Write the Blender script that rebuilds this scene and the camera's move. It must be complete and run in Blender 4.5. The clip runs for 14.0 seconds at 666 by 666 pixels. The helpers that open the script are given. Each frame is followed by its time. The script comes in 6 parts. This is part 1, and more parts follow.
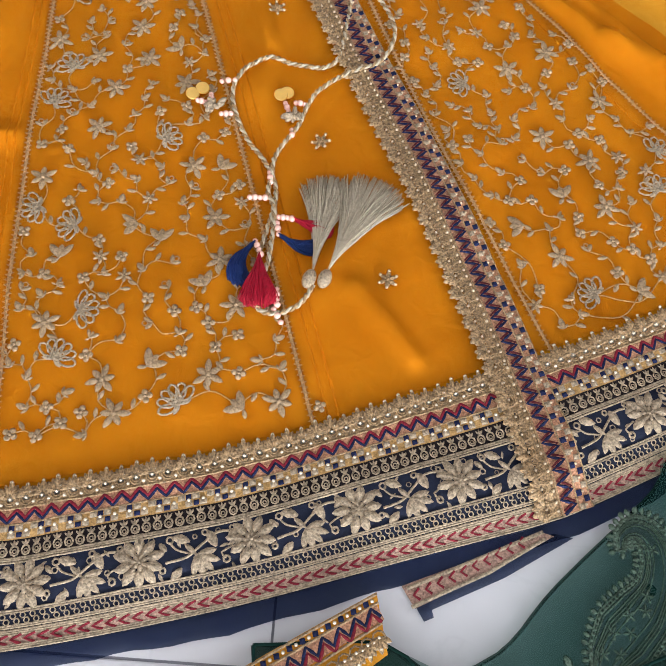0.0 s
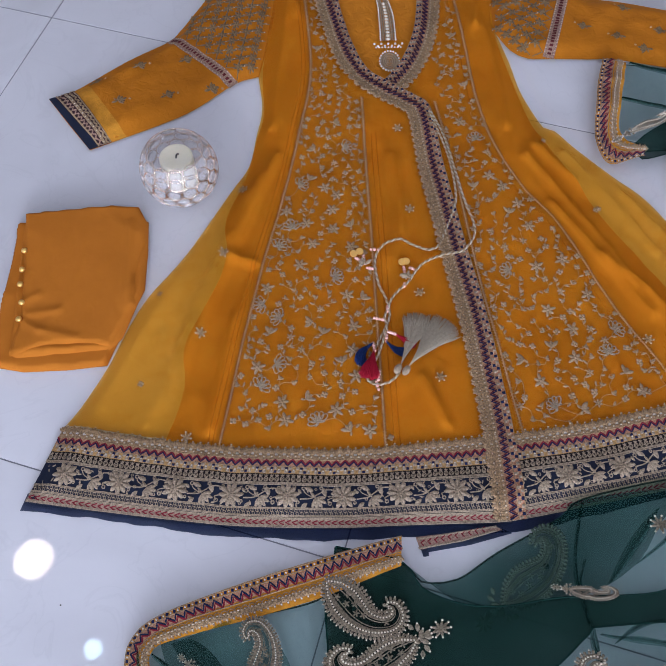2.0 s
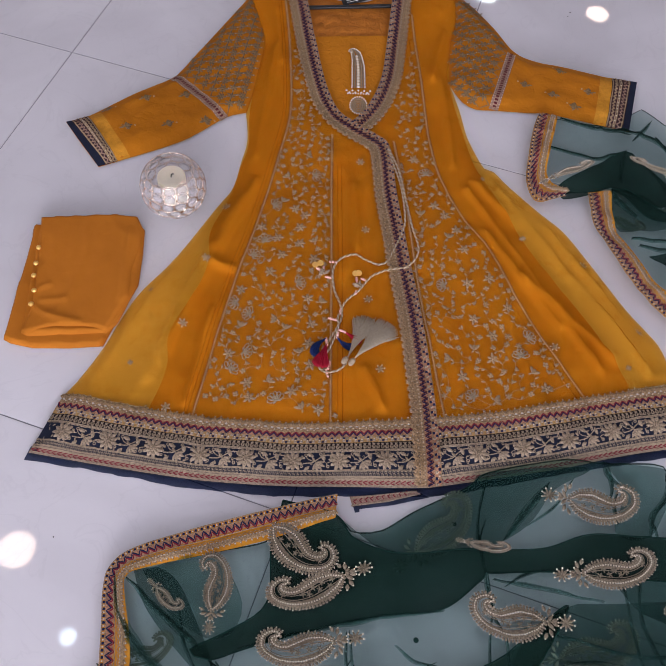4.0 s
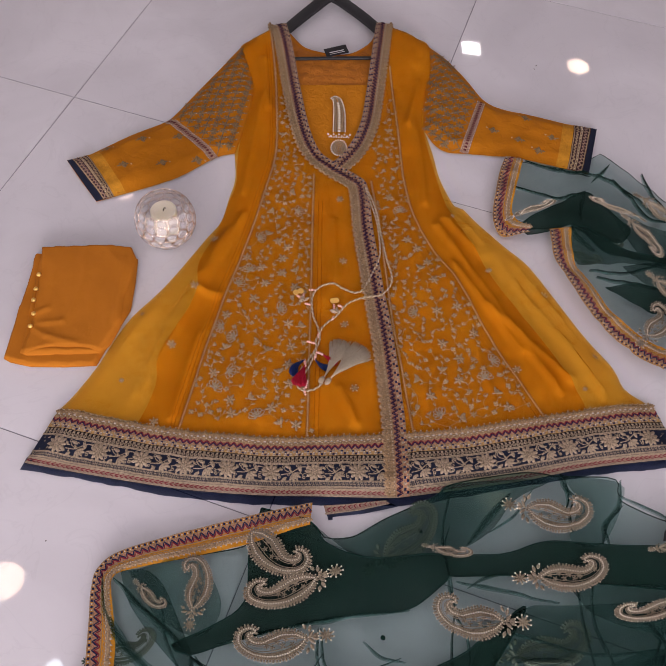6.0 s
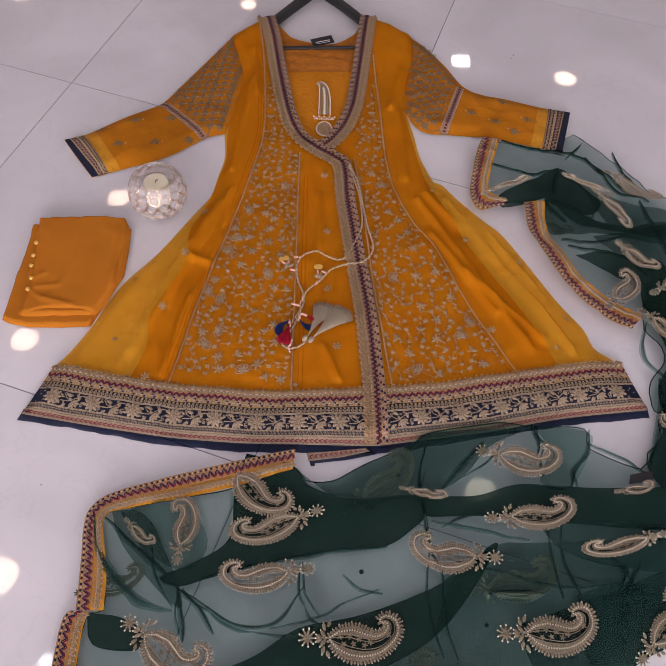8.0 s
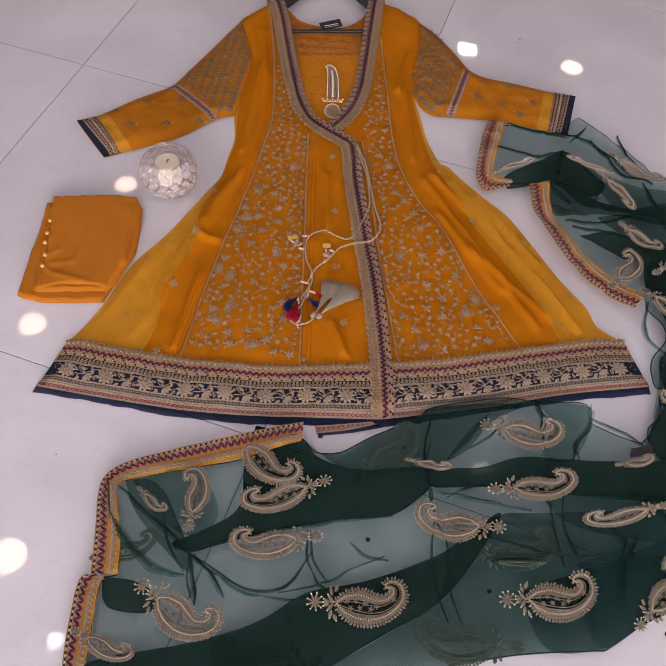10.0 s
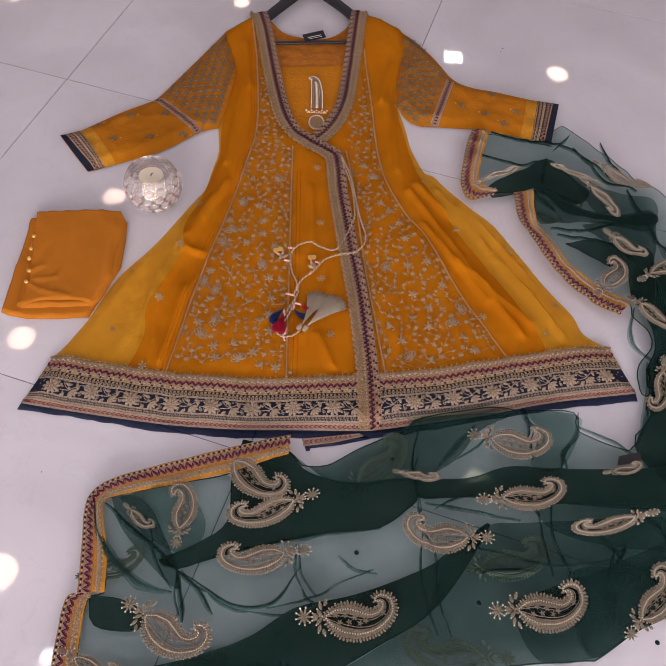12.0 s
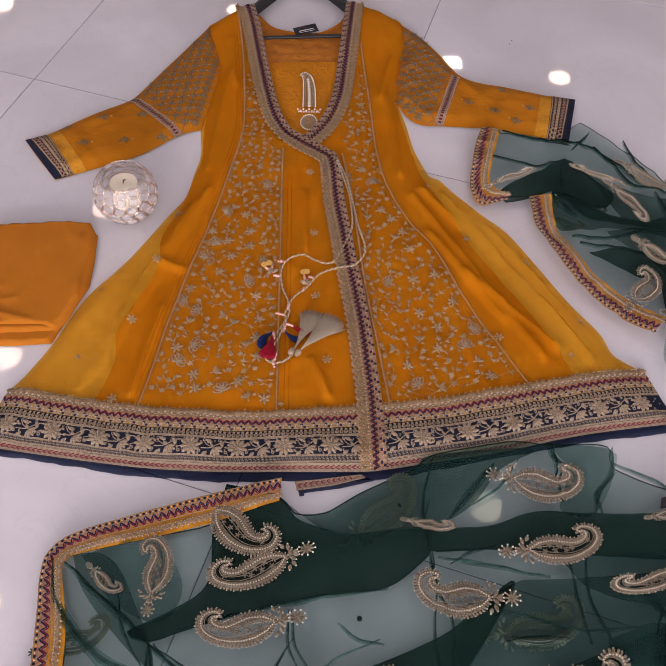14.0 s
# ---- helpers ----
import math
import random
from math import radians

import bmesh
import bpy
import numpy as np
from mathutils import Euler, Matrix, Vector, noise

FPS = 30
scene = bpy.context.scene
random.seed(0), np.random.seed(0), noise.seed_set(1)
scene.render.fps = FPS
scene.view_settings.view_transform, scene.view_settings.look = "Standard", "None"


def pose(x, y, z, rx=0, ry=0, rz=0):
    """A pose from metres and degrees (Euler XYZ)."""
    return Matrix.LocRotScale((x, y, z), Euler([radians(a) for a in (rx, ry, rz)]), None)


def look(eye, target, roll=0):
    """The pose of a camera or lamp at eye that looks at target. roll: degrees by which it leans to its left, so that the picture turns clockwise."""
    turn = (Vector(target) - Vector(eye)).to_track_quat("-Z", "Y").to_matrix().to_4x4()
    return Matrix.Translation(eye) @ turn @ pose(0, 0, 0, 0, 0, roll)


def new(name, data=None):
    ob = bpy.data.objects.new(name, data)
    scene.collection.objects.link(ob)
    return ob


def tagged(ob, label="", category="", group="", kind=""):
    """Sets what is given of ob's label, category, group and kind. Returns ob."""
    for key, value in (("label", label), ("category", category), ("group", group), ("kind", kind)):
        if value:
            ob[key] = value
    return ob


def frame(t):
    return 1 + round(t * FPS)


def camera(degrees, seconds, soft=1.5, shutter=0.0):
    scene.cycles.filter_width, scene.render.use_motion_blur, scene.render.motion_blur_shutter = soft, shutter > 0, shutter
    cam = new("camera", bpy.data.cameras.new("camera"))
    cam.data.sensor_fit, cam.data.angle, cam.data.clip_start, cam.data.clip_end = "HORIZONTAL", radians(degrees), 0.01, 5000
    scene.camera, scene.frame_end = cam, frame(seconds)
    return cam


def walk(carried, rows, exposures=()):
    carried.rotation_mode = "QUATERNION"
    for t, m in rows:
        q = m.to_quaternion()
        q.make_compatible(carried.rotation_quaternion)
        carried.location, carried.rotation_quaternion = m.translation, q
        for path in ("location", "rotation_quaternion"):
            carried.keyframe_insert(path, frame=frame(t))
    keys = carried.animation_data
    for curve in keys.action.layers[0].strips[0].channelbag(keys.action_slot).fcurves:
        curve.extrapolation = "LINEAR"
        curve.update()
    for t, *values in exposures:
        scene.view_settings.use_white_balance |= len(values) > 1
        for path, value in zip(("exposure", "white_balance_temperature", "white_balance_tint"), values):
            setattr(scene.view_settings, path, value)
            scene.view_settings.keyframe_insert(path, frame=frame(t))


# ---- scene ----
cam = camera(46.9, 14.0, soft=1.15)
PATH = [
    (0, (-0.077, -0.054, 0.54), (0.17, 0.706, -1.294), 5.9),
    (0.5, (-0.078, -0.067, 0.683), (0.062, 0.752, -1.136), 4.1),
    (1, (-0.072, -0.109, 0.811), (-0.067, 0.771, -0.986), -0.0),
    (1.5, (-0.079, -0.161, 0.914), (-0.095, 0.739, -0.872), -0.9),
    (2, (-0.097, -0.241, 1.001), (-0.114, 0.677, -0.776), -1.1),
    (2.5, (-0.084, -0.28, 1.061), (-0.102, 0.646, -0.711), -0.3),
    (3, (-0.053, -0.316, 1.112), (-0.079, 0.623, -0.654), 1.0),
    (3.5, (-0.036, -0.359, 1.147), (-0.055, 0.59, -0.614), 1.7),
    (4, (-0.041, -0.389, 1.171), (-0.036, 0.594, -0.57), 3.0),
    (4.2, (-0.042, -0.401, 1.18), (-0.025, 0.611, -0.545), 3.6),
    (6.3, (-0.008, -0.491, 1.242), (0.008, 0.598, -0.436), 3.9),
    (6.5, (-0.018, -0.506, 1.238), (0.003, 0.59, -0.434), 3.9),
    (7, (-0.019, -0.539, 1.234), (0.015, 0.573, -0.427), 4.2),
    (7.5, (0.0, -0.57, 1.241), (0.03, 0.545, -0.419), 3.9),
    (8, (0.022, -0.607, 1.237), (0.042, 0.522, -0.414), 3.9),
    (8.2, (0.034, -0.611, 1.233), (0.037, 0.517, -0.419), 3.8),
    (10.3, (0.013, -0.663, 1.25), (0.028, 0.446, -0.414), 3.9),
    (10.5, (0.012, -0.671, 1.252), (0.039, 0.44, -0.411), 4.4),
    (11, (0.02, -0.666, 1.251), (0.051, 0.445, -0.412), 4.3),
    (11.5, (0.024, -0.655, 1.255), (0.055, 0.46, -0.404), 4.1),
    (12, (0.028, -0.639, 1.248), (0.057, 0.488, -0.404), 3.7),
    (12.5, (0.031, -0.611, 1.241), (0.059, 0.521, -0.408), 3.1),
    (13, (0.027, -0.586, 1.23), (0.059, 0.553, -0.413), 3.0),
    (13.5, (0.027, -0.557, 1.188), (0.056, 0.587, -0.453), 2.9),
    (14, (0.036, -0.517, 1.113), (0.064, 0.632, -0.523), 2.9),
]
EXPOSURES = [
    (0.0, 0.86, 6350, 0), (0.5, 0.66, 6050, 4), (1.0, 0.34, 5650, 8), (1.5, 0.20, 5500, 8), (2.2, 0.18, 5550, 8), (3.5, 0.14, 6000, 13),
    (4.2, 0.12, 6300, 16), (6.3, 0.10, 6900, 20), (12.5, 0.10, 6950, 21), (14.0, 0.17, 6950, 21),
]
walk(cam, [(t, look(eye, target, roll)) for t, eye, target, roll in PATH], EXPOSURES)

# ---- light ----
world = bpy.data.worlds.new("world")
world.use_nodes = True
world.node_tree.nodes["Background"].inputs[0].default_value = (0.80, 0.82, 0.90, 1)
world.node_tree.nodes["Background"].inputs[1].default_value = 0.4
scene.world = world
CEILING = 2.40


def area_lamp(name, x, y, z, size, watts, colour, target=None, shape="DISK", size_y=None):
    data = bpy.data.lights.new(name, "AREA")
    data.shape, data.size, data.energy, data.color = shape, size, watts, colour
    if size_y:
        data.size_y = size_y
    ob = new(name, data)
    ob.matrix_world = look((x, y, z), target or (x, y + 0.0001, 0))
    return ob


WARM, COOL = (1.0, 0.74, 0.58), (0.72, 0.90, 1.0)
DOWNLIGHTS = [
    (1.72, 4.29, 0.16, WARM), (-1.34, 2.82, 0.14, WARM), (-1.65, 1.71, 0.15, WARM), (-1.42, 0.41, 0.17, WARM),
    (-1.11, 0.05, 0.075, COOL), (-2.52, 4.95, 0.16, WARM), (0.85, 0.94, 0.16, WARM), (-0.73, 5.0, 0.12, WARM),
]
for lx, ly, size, colour in DOWNLIGHTS:
    area_lamp("downlight_lamp", lx, ly, CEILING - 0.022, size, 36.0 * size * size, colour)
area_lamp("panel_lamp", 0.94, 4.43, CEILING - 0.022, 0.13, 1.9, (0.95, 0.98, 1.0), shape="SQUARE")
# Broad fill light added behind the camera for soft brightness; no such source is seen.
area_lamp("fill_lamp", 0.3, -5.8, 1.45, 4.2, 305.0, (0.97, 0.955, 1.0), target=(0.0, 1.6, 1.75), shape="RECTANGLE", size_y=1.7)

# ---- materials ----


def material(name, colour, rough=0.7, metal=0.0, spread=0.12, scale=60.0, fine=900.0, bump=0.3, sheen=0.0, coat=0.0, alpha=1.0, spec=0.5, tint=(1, 1, 1), crisp=0.2, pucker=0.0):
    """A procedural surface: colour varied at two scales, with fine relief. alpha below 1: sheer weave."""
    m = bpy.data.materials.new(name)
    m.use_nodes = True
    t = m.node_tree
    n, link = t.nodes, t.links.new
    p = n["Principled BSDF"]
    where = n.new("ShaderNodeTexCoord")
    broad, grain = n.new("ShaderNodeTexNoise"), n.new("ShaderNodeTexNoise")
    broad.inputs["Scale"].default_value, broad.inputs["Detail"].default_value = scale, 5
    grain.inputs["Scale"].default_value, grain.inputs["Detail"].default_value = fine, 3
    link(where.outputs["Object"], broad.inputs["Vector"])
    link(where.outputs["Object"], grain.inputs["Vector"])
    both = n.new("ShaderNodeMath")
    both.operation = "ADD"
    link(broad.outputs["Fac"], both.inputs[0])
    link(grain.outputs["Fac"], both.inputs[1])
    ramp = n.new("ShaderNodeValToRGB")
    ramp.color_ramp.elements[0].position, ramp.color_ramp.elements[1].position = 0.5 - crisp, 0.5 + crisp
    ramp.color_ramp.elements[0].color = (*[c * (1 - spread) for c in colour], 1)
    ramp.color_ramp.elements[1].color = (*[min(1, c * (1 + spread)) for c in colour], 1)
    half = n.new("ShaderNodeMath")
    half.operation = "MULTIPLY"
    half.inputs[1].default_value = 0.5
    link(both.outputs[0], half.inputs[0])
    link(half.outputs[0], ramp.inputs["Fac"])
    link(ramp.outputs["Color"], p.inputs["Base Color"])
    p.inputs["Roughness"].default_value, p.inputs["Metallic"].default_value = rough, metal
    p.inputs["Specular IOR Level"].default_value = spec
    p.inputs["Sheen Weight"].default_value, p.inputs["Coat Weight"].default_value = sheen, coat
    relief = n.new("ShaderNodeBump")
    relief.inputs["Strength"].default_value, relief.inputs["Distance"].default_value = bump, 0.001
    link(grain.outputs["Fac"], relief.inputs["Height"])
    link(relief.outputs["Normal"], p.inputs["Normal"])
    if pucker:
        fold, swell = n.new("ShaderNodeTexNoise"), n.new("ShaderNodeBump")
        fold.inputs["Scale"].default_value, fold.inputs["Detail"].default_value, fold.inputs["Distortion"].default_value = 62.0, 3, 0.8
        swell.inputs["Strength"].default_value, swell.inputs["Distance"].default_value = pucker, 0.004
        link(where.outputs["Object"], fold.inputs["Vector"])
        link(fold.outputs["Fac"], swell.inputs["Height"])
        link(swell.outputs["Normal"], relief.inputs["Normal"])
    if alpha < 1:
        veil = n.new("ShaderNodeMapRange")
        veil.inputs["To Min"].default_value, veil.inputs["To Max"].default_value = alpha - 0.06, alpha + 0.06
        veil.inputs["From Min"].default_value, veil.inputs["From Max"].default_value = 0.35, 0.65
        link(half.outputs[0], veil.inputs["Value"])
        gap, mix = n.new("ShaderNodeBsdfTransparent"), n.new("ShaderNodeMixShader")
        gap.inputs["Color"].default_value = (*tint, 1)
        link(veil.outputs["Result"], mix.inputs["Fac"])
        link(gap.outputs[0], mix.inputs[1])
        link(p.outputs[0], mix.inputs[2])
        link(mix.outputs[0], n["Material Output"].inputs["Surface"])
    return m


AMBER = (0.55, 0.195, 0.008)
M = dict(
    lining=material("amber_lining", (0.485, 0.213, 0.008), 0.75, spread=0.12, scale=11, fine=1500, bump=0.2, spec=0.08, pucker=0.45),
    sheer=material("amber_sheer", (0.74, 0.308, 0.013), 0.6, spread=0.10, scale=13, fine=1800, bump=0.2, spec=0.08, alpha=0.34, tint=(1.0, 0.71, 0.24), pucker=0.4),
    amber=material("amber_cotton", (0.475, 0.158, 0.015), 0.8, spread=0.12, scale=12, fine=1400, bump=0.25, spec=0.08, pucker=0.15),
    yellow=material("yellow_trim", (0.55, 0.24, 0.022), 0.75, spread=0.25, scale=120, fine=900, bump=0.6, spec=0.1),
    silver=material("silver_thread", (0.315, 0.215, 0.122), 0.55, 0.10, 0.40, 420, 700, 0.45, crisp=0.12),
    cream=material("cream_thread", (0.335, 0.258, 0.175), 0.6, 0.06, 0.45, 420, 700, 0.9, crisp=0.11),
    gold=material("gold_lace", (0.325, 0.212, 0.108), 0.5, 0.16, 0.50, 420, 700, 0.9, crisp=0.10),
    copper=material("copper_thread", (0.48, 0.28, 0.12), 0.55, 0.12, 0.35, 400, 800, 0.9, crisp=0.12),
    stem=material("stem_thread", (0.36, 0.205, 0.070), 0.6, 0.08, 0.35, 420, 700, 0.7, crisp=0.12),
    navy=material("navy_silk", (0.014, 0.018, 0.038), 0.65, spread=0.25, scale=30, fine=1400, bump=0.2, spec=0.12),
    navy_sheer=material("navy_organza", (0.007, 0.013, 0.047), 0.6, spread=0.2, scale=20, fine=1600, bump=0.1, spec=0.1, alpha=0.68, tint=(0.42, 0.47, 0.60), pucker=0.5),
    black=material("black_net", (0.016, 0.012, 0.014), 0.8, spread=0.3, scale=40, fine=1500, spec=0.1),
    blue=material("blue_thread", (0.014, 0.019, 0.062), 0.7, spread=0.35, scale=300, fine=900, bump=0.8, spec=0.1),
    red=material("crimson_thread", (0.20, 0.014, 0.028), 0.7, spread=0.35, scale=300, fine=900, bump=0.8, spec=0.2),
    pink=material("peach_thread", (0.40, 0.205, 0.120), 0.75, spread=0.40, scale=350, fine=900, bump=0.8, spec=0.2, crisp=0.1),
    mauve=material("mauve_braid", (0.31, 0.190, 0.140), 0.65, 0.1, 0.40, 350, 800, 0.8, crisp=0.1),
    bead=material("pearl_bead", (0.80, 0.70, 0.55), 0.2, 0.25, 0.15, 100, 900, 0.0, coat=0.4),
    rose_bead=material("rose_bead", (0.85, 0.50, 0.42), 0.2, 0.1, 0.1, 100, 900, 0.0, coat=0.6),
    coin=material("brass_sequin", (0.90, 0.58, 0.16), 0.3, 0.8, 0.1, 120, 900, 0.1),
    green=material("green_chiffon", (0.014, 0.042, 0.038), 0.75, spread=0.12, scale=14, fine=1600, bump=0.15, spec=0.06, alpha=0.37, tint=(0.87, 1.0, 0.98), pucker=0.6),
    green_deep=material("green_chiffon_folded", (0.006, 0.022, 0.017), 0.75, spread=0.15, scale=14, fine=1600, bump=0.15, spec=0.05, alpha=0.86, tint=(0.75, 0.88, 0.85), pucker=0.4),
    green_edge=material("green_rolled_edge", (0.004, 0.022, 0.018), 0.7, spread=0.2, scale=60, fine=1500, spec=0.08),
    yoke=material("amber_yoke", (0.53, 0.190, 0.012), 0.75, spread=0.12, scale=14, fine=1500, bump=0.2, spec=0.08, pucker=0.6),
    inside=material("amber_inside", (0.44, 0.150, 0.020), 0.6, spread=0.35, scale=38, fine=1200, bump=0.3, spec=0.12, pucker=0.8),
    sleeve=material("amber_sleeve", (0.49, 0.166, 0.008), 0.65, spread=0.12, scale=14, fine=1600, bump=0.2, spec=0.08, alpha=0.94, tint=(1.0, 0.6, 0.12), pucker=0.5),
    bronze=material("bronze_thread", (0.205, 0.125, 0.055), 0.6, 0.12, 0.45, 400, 700, 0.9, crisp=0.1),
    crimson_silk=material("crimson_silk", (0.32, 0.007, 0.024), 0.55, spread=0.25, scale=300, fine=900, bump=0.4, spec=0.15),
    blue_silk=material("royal_blue_silk", (0.008, 0.022, 0.105), 0.55, spread=0.25, scale=300, fine=900, bump=0.4, spec=0.2),
    tan=material("tan_strip", (0.42, 0.255, 0.10), 0.75, spread=0.35, scale=250, fine=900, bump=0.7, spec=0.1, crisp=0.12),
    sequin=material("dull_sequin", (0.50, 0.39, 0.26), 0.3, 0.25, 0.2, 100, 900, 0.0, coat=0.2),
    maroon=material("maroon_braid", (0.11, 0.018, 0.022), 0.75, spread=0.35, scale=300, fine=900, bump=0.6, spec=0.15),
    green_thread=material("green_thread", (0.055, 0.085, 0.058), 0.65, 0.1, 0.45, 400, 800, 0.8, crisp=0.1),
    hanger=material("black_plastic", (0.010, 0.010, 0.012), 0.50, spread=0.1, scale=30, fine=400, bump=0.05),
    label=material("woven_label", (0.01, 0.01, 0.012), 0.7, spread=0.1, scale=60, fine=1500),
    white=material("white_print", (0.7, 0.7, 0.7), 0.7, spread=0.05),
    wax=material("candle_wax", (0.86, 0.80, 0.62), 0.45, spread=0.04, scale=20, fine=200, bump=0.05),
    wire=material("champagne_metal", (0.74, 0.63, 0.54), 0.22, 1.0, 0.08, 40, 600, 0.05),
    wall=material("white_wall", (0.74, 0.73, 0.74), 0.8, spread=0.03, scale=2, fine=60, bump=0.1),
    plaster=material("ceiling_paint", (0.78, 0.77, 0.79), 0.85, spread=0.03, scale=2, fine=60, bump=0.1),
    tassel=material("ecru_silk", (0.47, 0.40, 0.295), 0.5, 0.05, 0.30, 300, 900, 0.4),
    cuff_ground=material("plum_cuff_ground", (0.045, 0.020, 0.026), 0.8, spread=0.3, scale=60, fine=1500, spec=0.1),
    speck=material("dark_speck", (0.04, 0.035, 0.03), 0.9),
)
M["wax"].node_tree.nodes["Principled BSDF"].inputs["Subsurface Weight"].default_value = 0.3
M["wax"].node_tree.nodes["Principled BSDF"].inputs["Subsurface Radius"].default_value = (0.01, 0.008, 0.005)


def glass_material():
    m = bpy.data.materials.new("crystal_glass")
    m.use_nodes = True
    p = m.node_tree.nodes["Principled BSDF"]
    p.inputs["Base Color"].default_value = (0.97, 0.95, 0.96, 1)
    p.inputs["Roughness"].default_value, p.inputs["IOR"].default_value = 0.16, 1.28
    p.inputs["Transmission Weight"].default_value = 0.78
    return m


def tile_material():
    """Polished porcelain: near white with faint grey clouds and veins, a clear glaze over it."""
    m = bpy.data.materials.new("polished_porcelain")
    m.use_nodes = True
    n, link = m.node_tree.nodes, m.node_tree.links.new
    p = n["Principled BSDF"]
    where, info = n.new("ShaderNodeTexCoord"), n.new("ShaderNodeObjectInfo")
    shift = n.new("ShaderNodeVectorMath")
    shift.operation = "ADD"
    link(where.outputs["Object"], shift.inputs[0])
    link(info.outputs["Random"], shift.inputs[1])
    cloud, vein = n.new("ShaderNodeTexNoise"), n.new("ShaderNodeTexNoise")
    cloud.inputs["Scale"].default_value, cloud.inputs["Detail"].default_value, cloud.inputs["Distortion"].default_value = 2.2, 6, 1.2
    vein.inputs["Scale"].default_value, vein.inputs["Detail"].default_value, vein.inputs["Distortion"].default_value = 5.0, 8, 2.5
    link(shift.outputs[0], cloud.inputs["Vector"])
    link(shift.outputs[0], vein.inputs["Vector"])
    ramp = n.new("ShaderNodeValToRGB")
    ramp.color_ramp.elements[0].position, ramp.color_ramp.elements[1].position = 0.32, 0.62
    ramp.color_ramp.elements[0].color, ramp.color_ramp.elements[1].color = (0.60, 0.59, 0.61, 1), (0.70, 0.69, 0.71, 1)
    link(cloud.outputs["Fac"], ramp.inputs["Fac"])
    lines = n.new("ShaderNodeValToRGB")
    lines.color_ramp.elements[0].position, lines.color_ramp.elements[1].position = 0.485, 0.50
    lines.color_ramp.elements[0].color, lines.color_ramp.elements[1].color = (0, 0, 0, 1), (1, 1, 1, 1)
    back = lines.color_ramp.elements.new(0.515)
    back.color = (0, 0, 0, 1)
    link(vein.outputs["Fac"], lines.inputs["Fac"])
    mix = n.new("ShaderNodeMix")
    mix.data_type, mix.blend_type = "RGBA", "MULTIPLY"
    soft = n.new("ShaderNodeMath")
    soft.operation = "MULTIPLY"
    soft.inputs[1].default_value = 0.10
    link(lines.outputs["Color"], soft.inputs[0])
    link(soft.outputs[0], mix.inputs["Factor"])
    link(ramp.outputs["Color"], mix.inputs["A"])
    mix.inputs["B"].default_value = (0.6, 0.6, 0.62, 1)
    link(mix.outputs["Result"], p.inputs["Base Color"])
    smear = n.new("ShaderNodeTexNoise")
    smear.inputs["Scale"].default_value, smear.inputs["Detail"].default_value = 3.0, 4
    link(where.outputs["Object"], smear.inputs["Vector"])
    gloss = n.new("ShaderNodeMapRange")
    gloss.inputs["To Min"].default_value, gloss.inputs["To Max"].default_value = 0.012, 0.045
    link(smear.outputs["Fac"], gloss.inputs["Value"])
    link(gloss.outputs["Result"], p.inputs["Roughness"])
    p.inputs["Specular IOR Level"].default_value = 0.5
    return m


M["glass"], M["tile"] = glass_material(), tile_material()
M["grout"] = material("grey_grout", (0.20, 0.20, 0.225), 0.9, spread=0.15, scale=30, fine=500)

# ---- shared builders ----


def part(name, mesh, mat, parent=None, label="", smooth=True):
    """Links a bmesh or (verts, faces) as one mesh object, under a thing or a part."""
    data = bpy.data.meshes.new(name)
    if isinstance(mesh, tuple):
        data.from_pydata(mesh[0], [], mesh[1])
    else:
        mesh.to_mesh(data)
        mesh.free()
    data.materials.append(mat)
    if smooth:
        data.shade_smooth()
    ob = new(name, data)
    ob.parent = parent
    if label:
        ob["label"] = label
    return ob


def box(x0, x1, y0, y1, z0, z1, bevel=0.0):
    bm = bmesh.new()
    bmesh.ops.create_cube(bm, size=1, matrix=Matrix.Translation(((x0 + x1) / 2, (y0 + y1) / 2, (z0 + z1) / 2)) @ Matrix.Diagonal((x1 - x0, y1 - y0, z1 - z0, 1)))
    if bevel:
        bmesh.ops.bevel(bm, geom=bm.edges[:], offset=bevel, segments=2, affect="EDGES")
    return bm


def spline(points, step=0.012):
    """A smooth line through the points, with a point about every step."""
    p = np.array(points, float)
    p = np.vstack([2 * p[0] - p[1], p, 2 * p[-1] - p[-2]])
    out = []
    for a, b, c, d in zip(p, p[1:], p[2:], p[3:]):
        n = max(2, int(np.linalg.norm(c - b) / step))
        for s in np.arange(n) / n:
            out.append(0.5 * (2 * b + (c - a) * s + (2 * a - 5 * b + 4 * c - d) * s**2 + (3 * b - a - 3 * c + d) * s**3))
    out.append(p[-2])
    return np.array(out)


def along(line):
    """Lengths along a line, from its start."""
    return np.r_[0, np.cumsum(np.linalg.norm(np.diff(line, axis=0), axis=1))]


def at_length(line, s):
    d = along(line)
    return np.stack([np.interp(s, d, line[:, k]) for k in range(line.shape[1])], -1)


def edge_distance(points, line):
    """The distance of each point from a line in the plan."""
    a, b = line[:-1], line[1:]
    ab = b - a
    lengths = (ab**2).sum(1) + 1e-12
    best = np.full(len(points), 1e9)
    for k in range(len(a)):
        t = np.clip(((points - a[k]) @ ab[k]) / lengths[k], 0, 1)
        best = np.minimum(best, np.linalg.norm(points - a[k] - t[:, None] * ab[k], axis=1))
    return best


def smoothstep(x):
    x = np.clip(x, 0, 1)
    return x * x * (3 - 2 * x)


